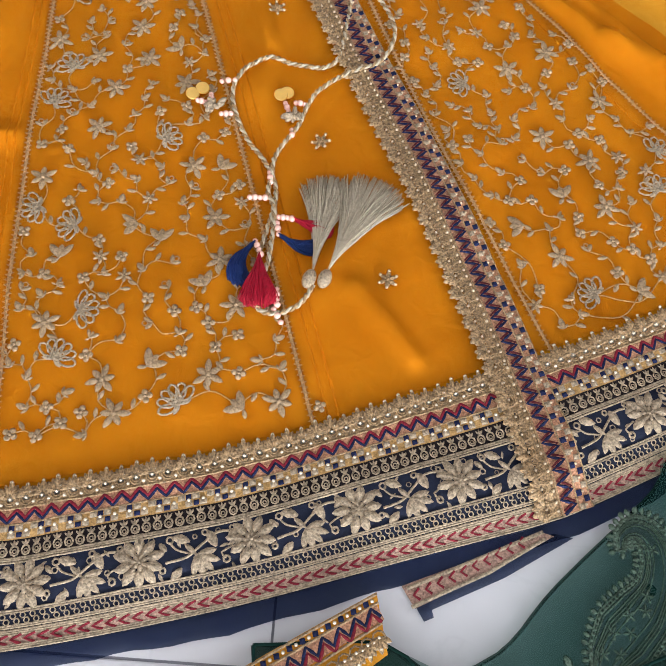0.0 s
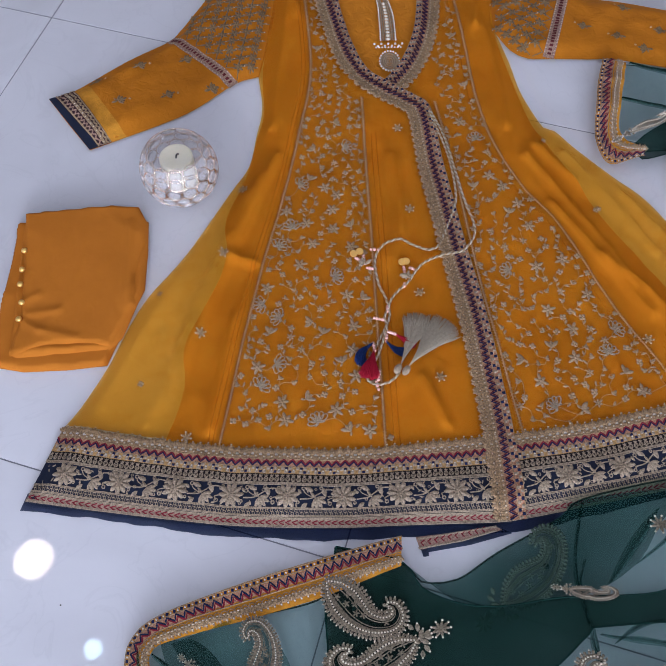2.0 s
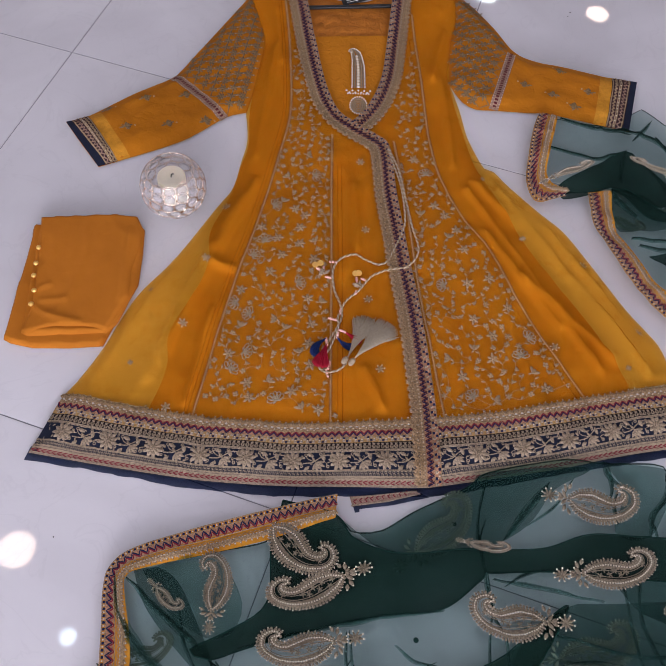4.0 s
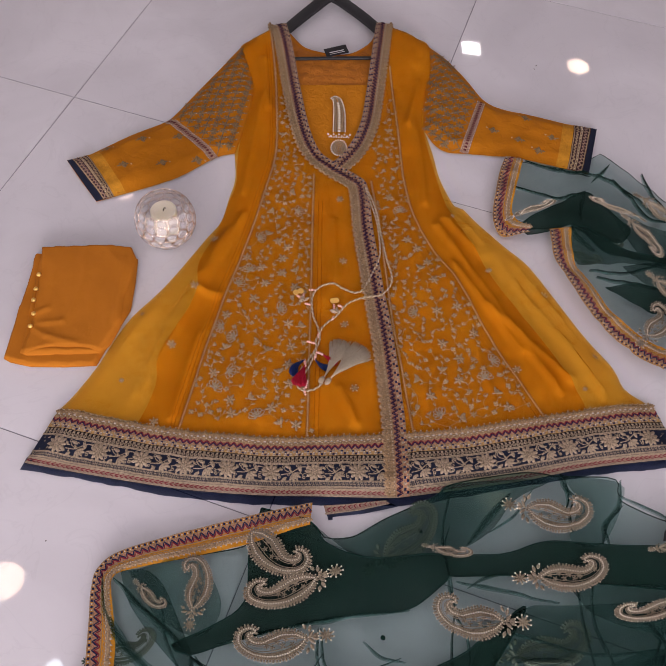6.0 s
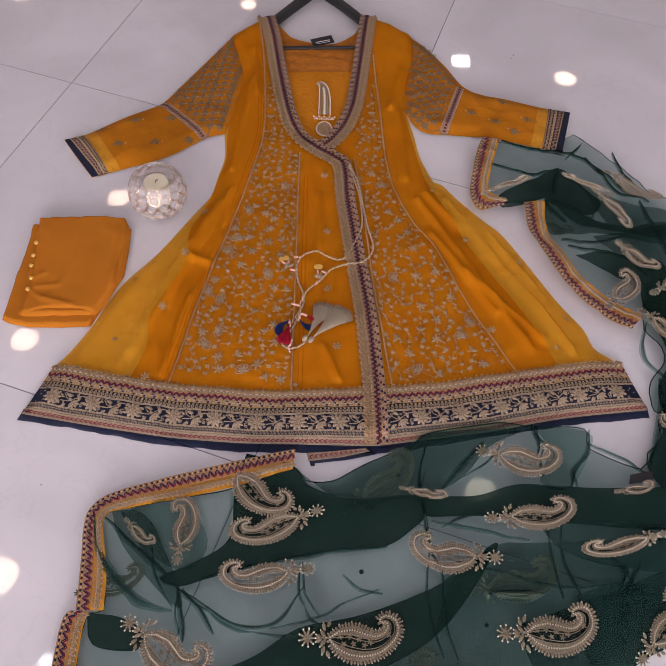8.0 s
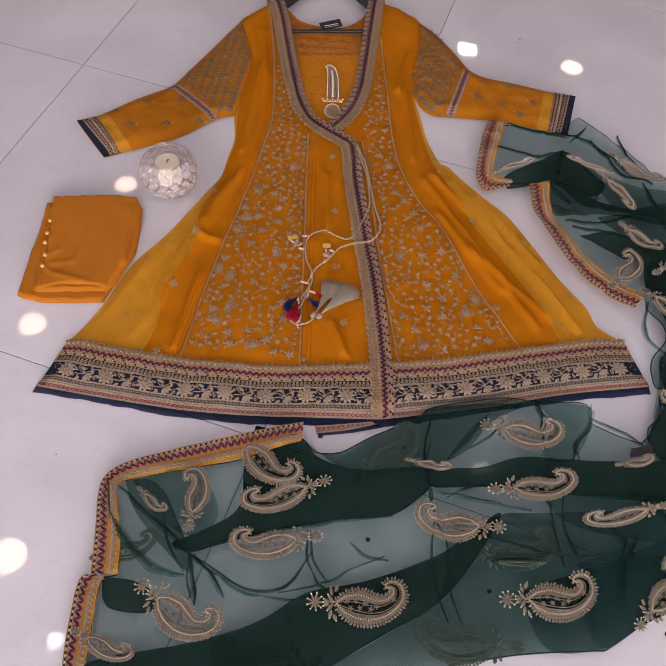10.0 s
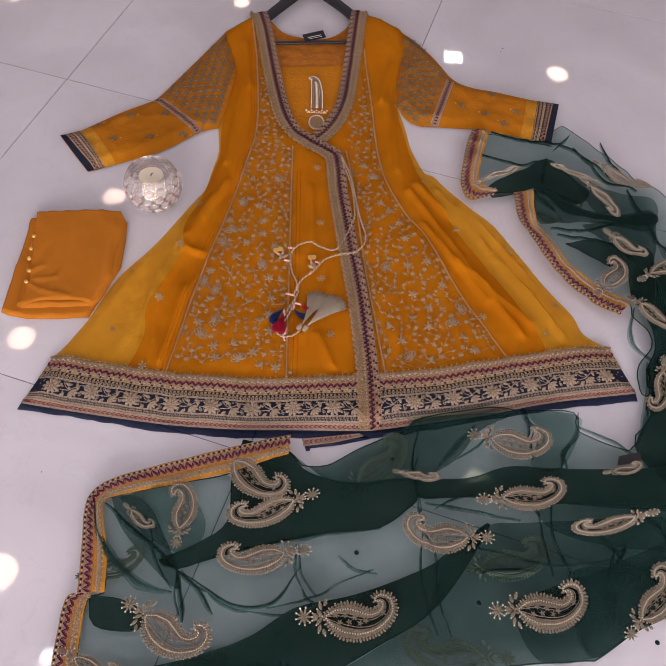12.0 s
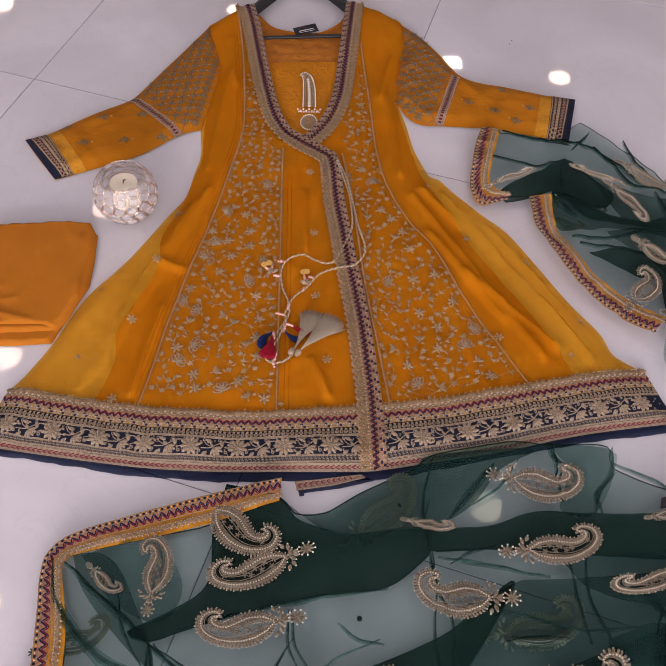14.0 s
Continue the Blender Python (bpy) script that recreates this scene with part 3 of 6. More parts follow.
HEM_LIFT = 0.0024
PLACKET_GAP = (0.528, 0.568)


def hem_rows(count):
    return [(k + 0.5) / count for k in range(count)]


def hem_at(s, v):
    return tuple(hem(np.array([s]), np.array([v]))[0])


def hem_line(s0, v0, s1, v1, n=2):
    return hem(np.linspace(s0, s1, n), np.linspace(v0, v1, n))


rng = random.Random(7)
silver, gold, cream, red, blue, beads = (Stitch(cloth_read, HEM_LIFT) for _ in range(6))
unit = 1.0 / HEM_LONG
# chevrons between two corded edges
for v in (0.006, 0.018, 0.030, 0.088, 0.100, 0.112):
    silver.thread(hem_line(0, v, 1, v, 260), 0.0014, 0.0007)
count = int(HEM_LONG / 0.0083)
for s in hem_rows(count):
    d = 0.0030 * unit
    for k in (0, 1):
        red.thread(np.vstack([hem_line(s + d, 0.088, s - d, 0.060), hem_line(s - d, 0.060, s + d, 0.032)[1:]]) + (0.0008 * k, 0), 0.0019, 0.0008)
# chain
for v in (0.128, 0.140, 0.212, 0.225):
    silver.thread(hem_line(0, v, 1, v, 260), 0.0012, 0.0007)
count = int(HEM_LONG / 0.0062)
for k, s in enumerate(hem_rows(count)):
    x, y = hem_at(s, 0.176)
    silver.ring(x, y + 0.0017, 0.0018, 0.0009, 6)
    silver.ring(x + 0.0018, y - 0.0017, 0.0018, 0.0009, 6)
# loops
for v in (0.505, 0.520, 0.532):
    silver.thread(hem_line(0, v, 1, v, 260), 0.0014, 0.0008)
count = int(HEM_LONG / 0.0072)
for s in hem_rows(count):
    x, y = hem_at(s, 0.575)
    silver.ring(x, y, 0.0031, 0.0013, 8, 0.85, 1.4)
    silver.ring(x, y - 0.0004, 0.0013, 0.0009, 6)
    for a in (0.9, 1.57, 2.24):
        silver.petal(*hem_at(s, 0.602), a, 0.0042, 0.0016, 0.0008)
# squares
count = int(HEM_LONG / 0.0098)
for k, s in enumerate(hem_rows(count)):
    d = 0.0024 * unit
    for row, v in enumerate((0.672, 0.715)):
        o = d * 2 if row else 0
        if (k + row) % 2:
            blue.patch([hem_at(s - d * 0.8 + o, v - 0.016), hem_at(s + d * 0.8 + o, v - 0.016), hem_at(s + d * 0.8 + o, v + 0.016), hem_at(s - d * 0.8 + o, v + 0.016)])
        q = s + d * 2 if not row else s
        cream.patch([hem_at(q - d, v - 0.018), hem_at(q + d, v - 0.018), hem_at(q + d, v + 0.018), hem_at(q - d, v + 0.018)])
    beads.bead(*hem_at(s + d * 2, 0.694), 0.0014)
# zigzag, red over blue
teeth = int(HEM_LONG / 0.0118)
saw_s = np.repeat(np.arange(teeth * 2 + 1) / (teeth * 2), 1)
for stitch, lift, width in ((blue, 0.0, 0.0022), (red, 0.030, 0.0024)):
    line = hem(saw_s, np.where(np.arange(len(saw_s)) % 2, 0.748, 0.806) + lift * 0.8)
    fine = np.vstack([a + (b - a) * t for a, b in zip(line, line[1:]) for t in (0.0, 0.5)] + [line[-1:]])
    stitch.thread(fine, width, 0.0008)
gold.thread(hem_line(0, 0.737, 1, 0.737, 260), 0.0013, 0.0008)
gold.thread(hem_line(0, 0.838, 1, 0.838, 260), 0.0016, 0.0009)
# scallops
count = int(HEM_LONG / 0.0108)
for k, s in enumerate(hem_rows(count)):
    tall = 1.0 + 0.10 * math.sin(k * 2.1) + rng.uniform(-0.06, 0.06)
    x, y = hem_at(s, 0.90)
    tx, ty = hem_at(s, 0.90 + 0.095 * tall)
    a = math.atan2(ty - y, tx - x)
    for r, w in ((0.0050, 0.0013), (0.0034, 0.0012)):
        gold.ring(x, y, r, w, 9, 0.86, a)
    for da in (-1.2, -0.8, -0.4, 0.0, 0.4, 0.8, 1.2):
        gold.petal(x + 0.0015 * math.cos(a + da), y + 0.0015 * math.sin(a + da), a + da, (0.0105 if da == 0 else 0.0082) * tall, 0.0042, 0.0022)
    gold.petal(*hem_at(s + 0.0052 * unit, 0.85), a, 0.0058, 0.0028, 0.0012)
    beads.bead(tx, ty, 0.0014, 0.0016)
    beads.bead(x, y, 0.0013, 0.0022)
    beads.bead(*hem_at(s + 0.0052 * unit, 0.868), 0.0013, 0.0019)
    if k % 2:
        beads.bead(*hem_at(s + 0.0026 * unit, 0.93), 0.0011, 0.0018)
silver.make("silver_cording", M["cream"], kurta, "silver grey cord embroidery", "stuff")
gold.make("scallop_lace", M["gold"], kurta, "gold scalloped lace edging", "stuff")
cream.make("cream_square", M["cream"], kurta, "cream satin squares", "stuff")
red.make("red_stitching", M["red"], kurta, "crimson zigzag and chevrons", "stuff")
blue.make("blue_stitching", M["blue"], kurta, "royal blue zigzag and squares", "stuff")
beads.make("hem_bead", M["bead"], kurta, "tiny pearl beads", "stuff")


def big_flower(st, x, y, r, turn=0.0, petals=10):
    for k in range(petals):
        a = turn + 2 * math.pi * k / petals
        length = r * (1.0 if k % 2 else 0.90)
        st.petal(x + r * 0.24 * math.cos(a), y + r * 0.24 * math.sin(a), a, length * 0.80, r * 0.40, 0.0026)
    for k in range(7):
        a = turn + 0.3 + 2 * math.pi * k / 7
        st.petal(x, y, a, r * 0.40, r * 0.22, 0.0024)
    st.bead(x, y, r * 0.13, 0.0026)


def lily(st, x, y, a0, r):
    for da, l in ((-1.0, 0.85), (-0.5, 1.0), (0.0, 0.95), (0.5, 1.0), (1.0, 0.85)):
        st.petal(x, y, a0 + da, r * l, r * 0.34, 0.0015)
    st.petal(x, y, a0 + math.pi, r * 0.7, r * 0.25, 0.0015)


FLOWER_STEP, FLOWER_FIRST = 0.0738, -0.461
for k in range(15):
    fx = FLOWER_FIRST + FLOWER_STEP * k
    sf = float(np.interp(fx, hem(np.linspace(0, 1, 300), np.full(300, 0.37))[:, 0], np.linspace(0, 1, 300)))
    if not PLACKET_GAP[0] - 0.01 < sf < PLACKET_GAP[1]:
        st = Stitch(cloth_read, HEM_LIFT - 0.0006)
        big_flower(st, *hem_at(sf, 0.37), 0.0170, 0.2 * k, 10)
        st.make("flower", M["cream"], kurta, "cream ten-petal flower")
    st = Stitch(cloth_read, HEM_LIFT - 0.0008)
    sm = sf + 0.5 * FLOWER_STEP * unit
    if sm < 0.985 and not PLACKET_GAP[0] < sm < PLACKET_GAP[1]:
        lily(st, *hem_at(sm, 0.345), -0.9, 0.0158)
        st.make("lily", M["cream"], kurta, "cream lily")
        for ds, v, a, l in ((-0.004, 0.435, 2.7, 0.0120), (0.013, 0.37, 1.9, 0.0125), (-0.010, 0.285, -2.4, 0.0110), (0.021, 0.42, 0.6, 0.0085), (-0.019, 0.40, 2.2, 0.0075)):
            leaf = Stitch(cloth_read, HEM_LIFT - 0.0008)
            leaf.petal(*hem_at(sm + ds * unit, v), a, l, l * 0.56, 0.0018)
            leaf.make("leaf", M["cream"], kurta)
        st = Stitch(cloth_read, HEM_LIFT - 0.0008)
        for ds, v, rr in ((0.019, 0.285, 0.0022), (-0.017, 0.465, 0.0022), (0.006, 0.475, 0.0019), (0.024, 0.47, 0.0017), (-0.022, 0.29, 0.0018)):
            st.ring(*hem_at(sm + ds * unit, v), rr, 0.0015, 7)
        st.thread(spline([hem_at(sm - 0.020 * unit, 0.33), hem_at(sm - 0.006 * unit, 0.345), hem_at(sm + 0.003 * unit, 0.40), hem_at(sm + 0.014 * unit, 0.46), hem_at(sm + 0.022 * unit, 0.455)], 0.003), 0.0018)
        st.thread(spline([hem_at(sm - 0.017 * unit, 0.45), hem_at(sm - 0.013 * unit, 0.40), hem_at(sm - 0.004 * unit, 0.36)], 0.003), 0.0014)
        st.thread(spline([hem_at(sm + 0.019 * unit, 0.29), hem_at(sm + 0.016 * unit, 0.33), hem_at(sm + 0.024 * unit, 0.36)], 0.003), 0.0014)
        st.make("tendril", M["cream"], kurta, "curling cord tendrils", "stuff")

# small leaves and curls that fill the ground between the flowers
g = random.Random(21)
fill, taken = Stitch(cloth_read, HEM_LIFT - 0.0014), []
for _ in range(6000):
    s, v = g.uniform(0.004, 0.996), g.uniform(0.255, 0.485)
    x, y = hem_at(s, v)
    if PLACKET_GAP[0] < s < PLACKET_GAP[1] or any((x - a) ** 2 + (y - c) ** 2 < 0.0098 ** 2 for a, c in taken[-900:]):
        continue
    taken.append((x, y))
    if g.random() < 0.55:
        fill.petal(x, y, g.uniform(0, 6.28), 0.0062, 0.0028, 0.0011)
    else:
        fill.ring(x, y, g.uniform(0.0014, 0.0022), 0.0010, 6)
fill.make("filling_stitch", M["cream"], kurta, "cream leaves and curls between the flowers", "stuff")

# ---- kurta: neck and placket trim ----


def offset(line, d):
    t = np.gradient(line, axis=0)
    t /= np.linalg.norm(t, axis=1)[:, None]
    return line + np.stack([-t[:, 1], t[:, 0]], 1) * d


def strip(line, a, b):
    return np.vstack([offset(line, a), offset(line, b)[::-1]])


def trim(line, flip, lift, name):
    """The broad trim: scalloped gold lace, a zigzag and a row of squares. flip: lace on the other side."""
    f = -1 if flip else 1
    part(name + "_lace_ground", sheet(strip(line, -0.0155 * f, -0.005 * f), over(lift), 0.010), M["gold"], kurta, "gold lace ground")
    part(name + "_ribbon", sheet(strip(line, -0.0065 * f, 0.0175 * f), over(lift + 0.0004), 0.010), M["pink"], kurta, "pink ribbon under the zigzag")
    z = lift + 0.0010
    st = {k: Stitch(cloth_read, z) for k in ("gold", "blue", "red", "cream", "beads")}
    total = along(line)[-1]
    n = int(total / 0.0132)
    for k in range(n):
        s = (k + 0.5) / n * total
        x, y = at_length(line, s)
        dx, dy = at_length(line, min(s + 0.002, total)) - at_length(line, max(s - 0.002, 0))
        t = math.atan2(dy, dx)
        a = t - f * math.pi / 2
        cx, cy = x + 0.0165 * math.cos(a), y + 0.0165 * math.sin(a)
        for r, w in ((0.0054, 0.0013), (0.0036, 0.0011)):
            st["gold"].ring(cx, cy, r, w, 9)
        for da in (-1.2, -0.7, -0.25, 0.25, 0.7, 1.2):
            st["gold"].petal(cx + 0.0015 * math.cos(a + da), cy + 0.0015 * math.sin(a + da), a + da, (0.0092 if abs(da) < 0.5 else 0.0078) + rng.uniform(-0.0006, 0.0006), 0.0052, 0.0020)
        st["beads"].bead(cx, cy, 0.0012, 0.0020)
        st["beads"].bead(x + 0.0235 * math.cos(a), y + 0.0235 * math.sin(a), 0.0011, 0.0014)
        for e in (-0.0029, 0.0029):
            st["beads"].bead(x + 0.0082 * math.cos(a) + e * math.cos(t), y + 0.0082 * math.sin(a) + e * math.sin(t), 0.0013, 0.0019)
            st["gold"].petal(x + 0.010 * math.cos(a) + e * math.cos(t), y + 0.010 * math.sin(a) + e * math.sin(t), a, 0.0052, 0.0024, 0.0010)
    n = int(total / 0.0100)
    saw = np.array([at_length(offset(line, (0.0058 if k % 2 else -0.0042) * f), k / (2 * n) * along(offset(line, (0.0058 if k % 2 else -0.0042) * f))[-1]) for k in range(2 * n + 1)])
    fine = np.vstack([a + (b - a) * t for a, b in zip(saw, saw[1:]) for t in (0.0, 0.5)] + [saw[-1:]])
    st["blue"].thread(fine, 0.0024, 0.0009)
    st["red"].thread(fine + (0.0, 0.0024), 0.0018, 0.0008)
    n = int(total / 0.0092)
    inner, outer = offset(line, 0.0100 * f), offset(line, 0.0150 * f)
    for k in range(n):
        for row, edge in enumerate((inner, outer)):
            s = (k + (0.25 if row else 0.75)) / n * along(edge)[-1]
            x, y = at_length(edge, s)
            dx, dy = at_length(edge, s + 0.002) - at_length(edge, max(0, s - 0.002))
            t = math.atan2(dy, dx)
            q = 0.0021
            square = [(x + q * 1.414 * math.cos(t + b), y + q * 1.414 * math.sin(t + b)) for b in (0.785, 2.356, 3.927, 5.498)]
            st["blue" if (k + row) % 2 else "cream"].patch(square)
            if not row:
                st["beads"].bead(*at_length(offset(line, 0.0128 * f), s), 0.0011, 0.0015)
    for d in (-0.0058, 0.0075, 0.0172):
        st["gold"].thread(offset(line, d * f), 0.0013, 0.0009)
    st["gold"].make(name + "_lace", M["gold"], kurta, "scalloped gold lace", "stuff")
    st["blue"].make(name + "_zigzag", M["blue"], kurta, "navy blue zigzag stitching", "stuff")
    st["red"].make(name + "_zigzag_edge", M["maroon"], kurta, "maroon zigzag stitching", "stuff")
    st["cream"].make(name + "_square", M["cream"], kurta, "cream satin squares", "stuff")
    st["beads"].make(name + "_bead", M["sequin"], kurta, "tiny pearl beads", "stuff")


trim(neck_r, True, 0.0016, "collar")
trim(spline(NECK_L[:-1] + [(0.040, 0.698), (0.047, 0.660)] + PLACKET[1:-1] + [(0.127, 0.000)], 0.006), False, 0.0036, "placket")

# ---- kurta: piped seams ----


def piping(line, width=0.0054):
    st = Stitch(cloth_read, 0.0012)
    st.thread(offset(line, 0.0), width * 0.45, 0.0010)
    fine = at_length(line, np.linspace(0, along(line)[-1], int(along(line)[-1] / 0.0022)))
    zig = offset(fine, 0.0)
    t = np.gradient(fine, axis=0)
    t /= np.linalg.norm(t, axis=1)[:, None]
    zig = fine + np.stack([-t[:, 1], t[:, 0]], 1) * (np.where(np.arange(len(fine)) % 2, 1, -1) * width / 2)[:, None]
    st.thread(zig, 0.0013, 0.0012)
    st.make("piping", M["copper"], kurta, "copper braid piping")


for line in (seam_a, seam_b, spline(SEAM_C, 0.008), seam_d):
    piping(line)
for line, d in ((seam_a, -0.016), (seam_a, -0.010), (seam_b, 0.012), (seam_b, 0.020), (seam_d, -0.012)):
    st = Stitch(cloth_read, 0.0004)
    st.thread(offset(line, d)[6:], 0.0016, 0.0010)
    st.make("pressed_seam", M["sheer"], kurta, "pressed seam allowance under chiffon")

# ---- kurta: vine embroidery ----


def lotus(st, x, y, a, r):
    """An open blossom in outline: rings of cord petals."""
    for k, da in enumerate((-1.25, -0.75, -0.25, 0.25, 0.75, 1.25)):
        px, py = x + r * 0.62 * math.cos(a + da), y + r * 0.62 * math.sin(a + da)
        st.ring(px, py, r * 0.40, 0.0017, 9, 0.55, a + da)
    for da in (-0.5, 0.0, 0.5):
        st.ring(x + r * 0.28 * math.cos(a + da), y + r * 0.28 * math.sin(a + da), r * 0.26, 0.0017, 8, 0.6, a + da)
    for da in (-1.9, 1.9):
        st.petal(x, y, a + da, r * 0.55, r * 0.22, 0.0010)


def tulip(st, x, y, a, r):
    for da, l, w in ((-0.55, 1.0, 0.55), (0.0, 0.8, 0.5), (0.55, 1.0, 0.55)):
        st.petal(x - r * 0.4 * math.cos(a), y - r * 0.4 * math.sin(a), a + da, r * 1.2 * l, r * w, 0.0016, 0.25 * da)
    st.petal(x - r * 0.4 * math.cos(a), y - r * 0.4 * math.sin(a), a + 2.4, r * 0.6, r * 0.3, 0.0012)


def star(st, x, y, a, r):
    n = 6
    for k in range(n):
        st.petal(x, y, a + 2 * math.pi * k / n, r * (1.0 if k % 2 else 0.8), r * 0.42, 0.0016)
    st.bead(x, y, r * 0.2, 0.0022)


def clover(st, x, y, a, r):
    for k in range(4):
        b = a + math.pi / 2 * k
        st.bead(x + r * 0.6 * math.cos(b), y + r * 0.6 * math.sin(b), r * 0.48, 0.0012)
    st.bead(x, y, r * 0.3, 0.0018)


def bud(st, x, y, a, r):
    st.petal(x - 0.4 * r * math.cos(a), y - 0.4 * r * math.sin(a), a, r * 1.5, r * 0.8, 0.0014)
    for da in (-0.9, 0.9):
        st.petal(x - 0.4 * r * math.cos(a), y - 0.4 * r * math.sin(a), a + da, r * 0.9, r * 0.35, 0.0010)


def leaf_pair(st, x, y, a, r):
    for da in (-0.7, 0.7):
        st.petal(x, y, a + da, r * 1.3, r * 0.62, 0.0012)
    st.ring(x + r * 0.9 * math.cos(a), y + r * 0.9 * math.sin(a), r * 0.35, 0.0009, 6)


LOTUS = [(-0.209, 0.317), (-0.183, 0.294), (-0.106, 0.362), (-0.188, 0.219), (-0.209, 0.184), (-0.125, 0.131), (-0.090, 0.617), (-0.162, 0.538), (-0.170, 0.453), (-0.192, 0.419), (0.300, 0.273), (0.286, 0.234), (0.203, 0.155), (0.130, 0.629), (0.160, 0.374)]
TULIP = [(-0.197, 0.272), (-0.141, 0.287), (-0.120, 0.273), (-0.094, 0.224), (-0.140, 0.167), (-0.061, 0.330), (-0.085, 0.122), (-0.143, 0.553), (-0.080, 0.459), (-0.102, 0.668), (-0.141, 0.614), (0.207, 0.250), (0.305, 0.207), (0.240, 0.152), (0.160, 0.226), (0.361, 0.172), (0.170, 0.483), (0.120, 0.754), (0.118, 0.534), (-0.135, 0.842), (0.105, 0.872)]
STAR = [(-0.157, 0.386), (-0.076, 0.281), (-0.213, 0.214), (-0.177, 0.161), (-0.205, 0.344), (-0.085, 0.332), (-0.078, 0.241), (-0.073, 0.201), (-0.102, 0.149), (-0.231, 0.113), (-0.171, 0.134), (-0.056, 0.120), (-0.120, 0.531), (-0.101, 0.516), (-0.148, 0.463), (-0.108, 0.488), (-0.180, 0.485), (-0.138, 0.423), (-0.079, 0.417), (-0.106, 0.452), (0.209, 0.307), (0.240, 0.275), (0.237, 0.228), (0.184, 0.192), (0.324, 0.177), (0.273, 0.150), (0.144, 0.552), (0.164, 0.531), (0.185, 0.498), (0.197, 0.453), (0.106, 0.667), (0.200, 0.380), (0.270, 0.332), (0.240, 0.392)]


def vine(loop, seed, away):
    """Blossoms at their places, small sprigs between them, and stems that join each to its neighbour below."""
    g = random.Random(seed)
    loop = np.array(loop)
    ring_line = np.vstack([loop, loop[:1]])
    nodes = []
    for kind, some in (("L", LOTUS), ("T", TULIP), ("S", STAR)):
        nodes += [(x, y, kind) for (x, y), ok in zip(some, inside(np.array(some), loop)) if ok]
    low, high = loop.min(0), loop.max(0)
    tries = np.array([(g.uniform(low[0], high[0]), g.uniform(low[1], high[1])) for _ in range(7000)])
    ok = inside(tries, loop) & (edge_distance(tries, ring_line) > away)
    for x, y in tries[ok]:
        if all((x - a) ** 2 + (y - b) ** 2 > (0.0215 if c in "LTS" else 0.0146) ** 2 for a, b, c in nodes):
            nodes.append((x, y, g.choice("cccbbblps")))
    nodes.sort(key=lambda n: n[1])
    stems, small = Stitch(cloth_read, 0.0008), Stitch(cloth_read, 0.0010)
    for k, (x, y, kind) in enumerate(nodes):
        near = sorted(nodes[:k], key=lambda n: (n[0] - x) ** 2 + 0.6 * (n[1] - y) ** 2)[:2]
        a = math.pi / 2
        if near:
            b = near[0] if g.random() < 0.75 or len(near) < 2 else near[1]
            far = math.hypot(b[0] - x, b[1] - y)
            a = math.atan2(y - b[1], x - b[0])
            if far < 0.085:
                bow = g.choice((-1, 1)) * far * g.uniform(0.12, 0.30)
                mid = ((x + b[0]) / 2 - bow * math.sin(a), (y + b[1]) / 2 + bow * math.cos(a))
                line = spline([(b[0], b[1]), mid, (x, y)], 0.004)
                stems.thread(line, 0.0011, 0.0007)
                if g.random() < 0.8:
                    q = line[len(line) // 2]
                    small.petal(q[0], q[1], a + g.choice((-0.9, 0.9)), 0.0082, 0.0038, 0.0012)
                a += bow / (far + 1e-6) * 2
        if kind in "LTS":
            st = Stitch(cloth_read, 0.0011)
            dict(L=lotus, T=tulip, S=star)[kind](st, x, y, a + g.uniform(-0.4, 0.4), dict(L=0.0158, T=0.0122, S=0.0126)[kind])
            st.make("blossom", M["cream" if kind == "L" else "silver"], kurta, "pale cord blossom in outline" if kind == "L" else "silver thread blossom")
        elif kind == "c":
            clover(small, x, y, a, 0.0052)
        elif kind == "b":
            bud(small, x, y, a, 0.0064)
        elif kind == "l":
            leaf_pair(small, x, y, a, 0.0060)
        elif kind == "s":
            star(small, x, y, a, 0.0074)
        else:
            tulip(small, x, y, a, 0.0062)
    stems.make("vine_stem", M["stem"], kurta, "fine copper thread vine stems", "stuff")
    small.make("sprig", M["silver"], kurta, "small silver thread buds and leaves", "stuff")


def cut(line, y0, y1):
    return line[(line[:, 1] >= y0) & (line[:, 1] <= y1)]


vine(np.vstack([cut(seam_a, 0.11, 0.99)[::-1], [(-0.149, 0.985), (-0.134, 0.93), (-0.118, 0.87), (-0.099, 0.80), (-0.072, 0.748)], cut(seam_b, 0.11, 0.73)[::1]]), 3, 0.005)
vine(np.vstack([spline(SEAM_C)[2:-1], [(0.20, 0.140), (0.30, 0.158), (0.37, 0.175)], cut(seam_d, 0.18, 0.99)[::-1], [(0.097, 0.985), (0.088, 0.90), (0.068, 0.82), (0.064, 0.77), (0.067, 0.745)]]), 5, 0.005)

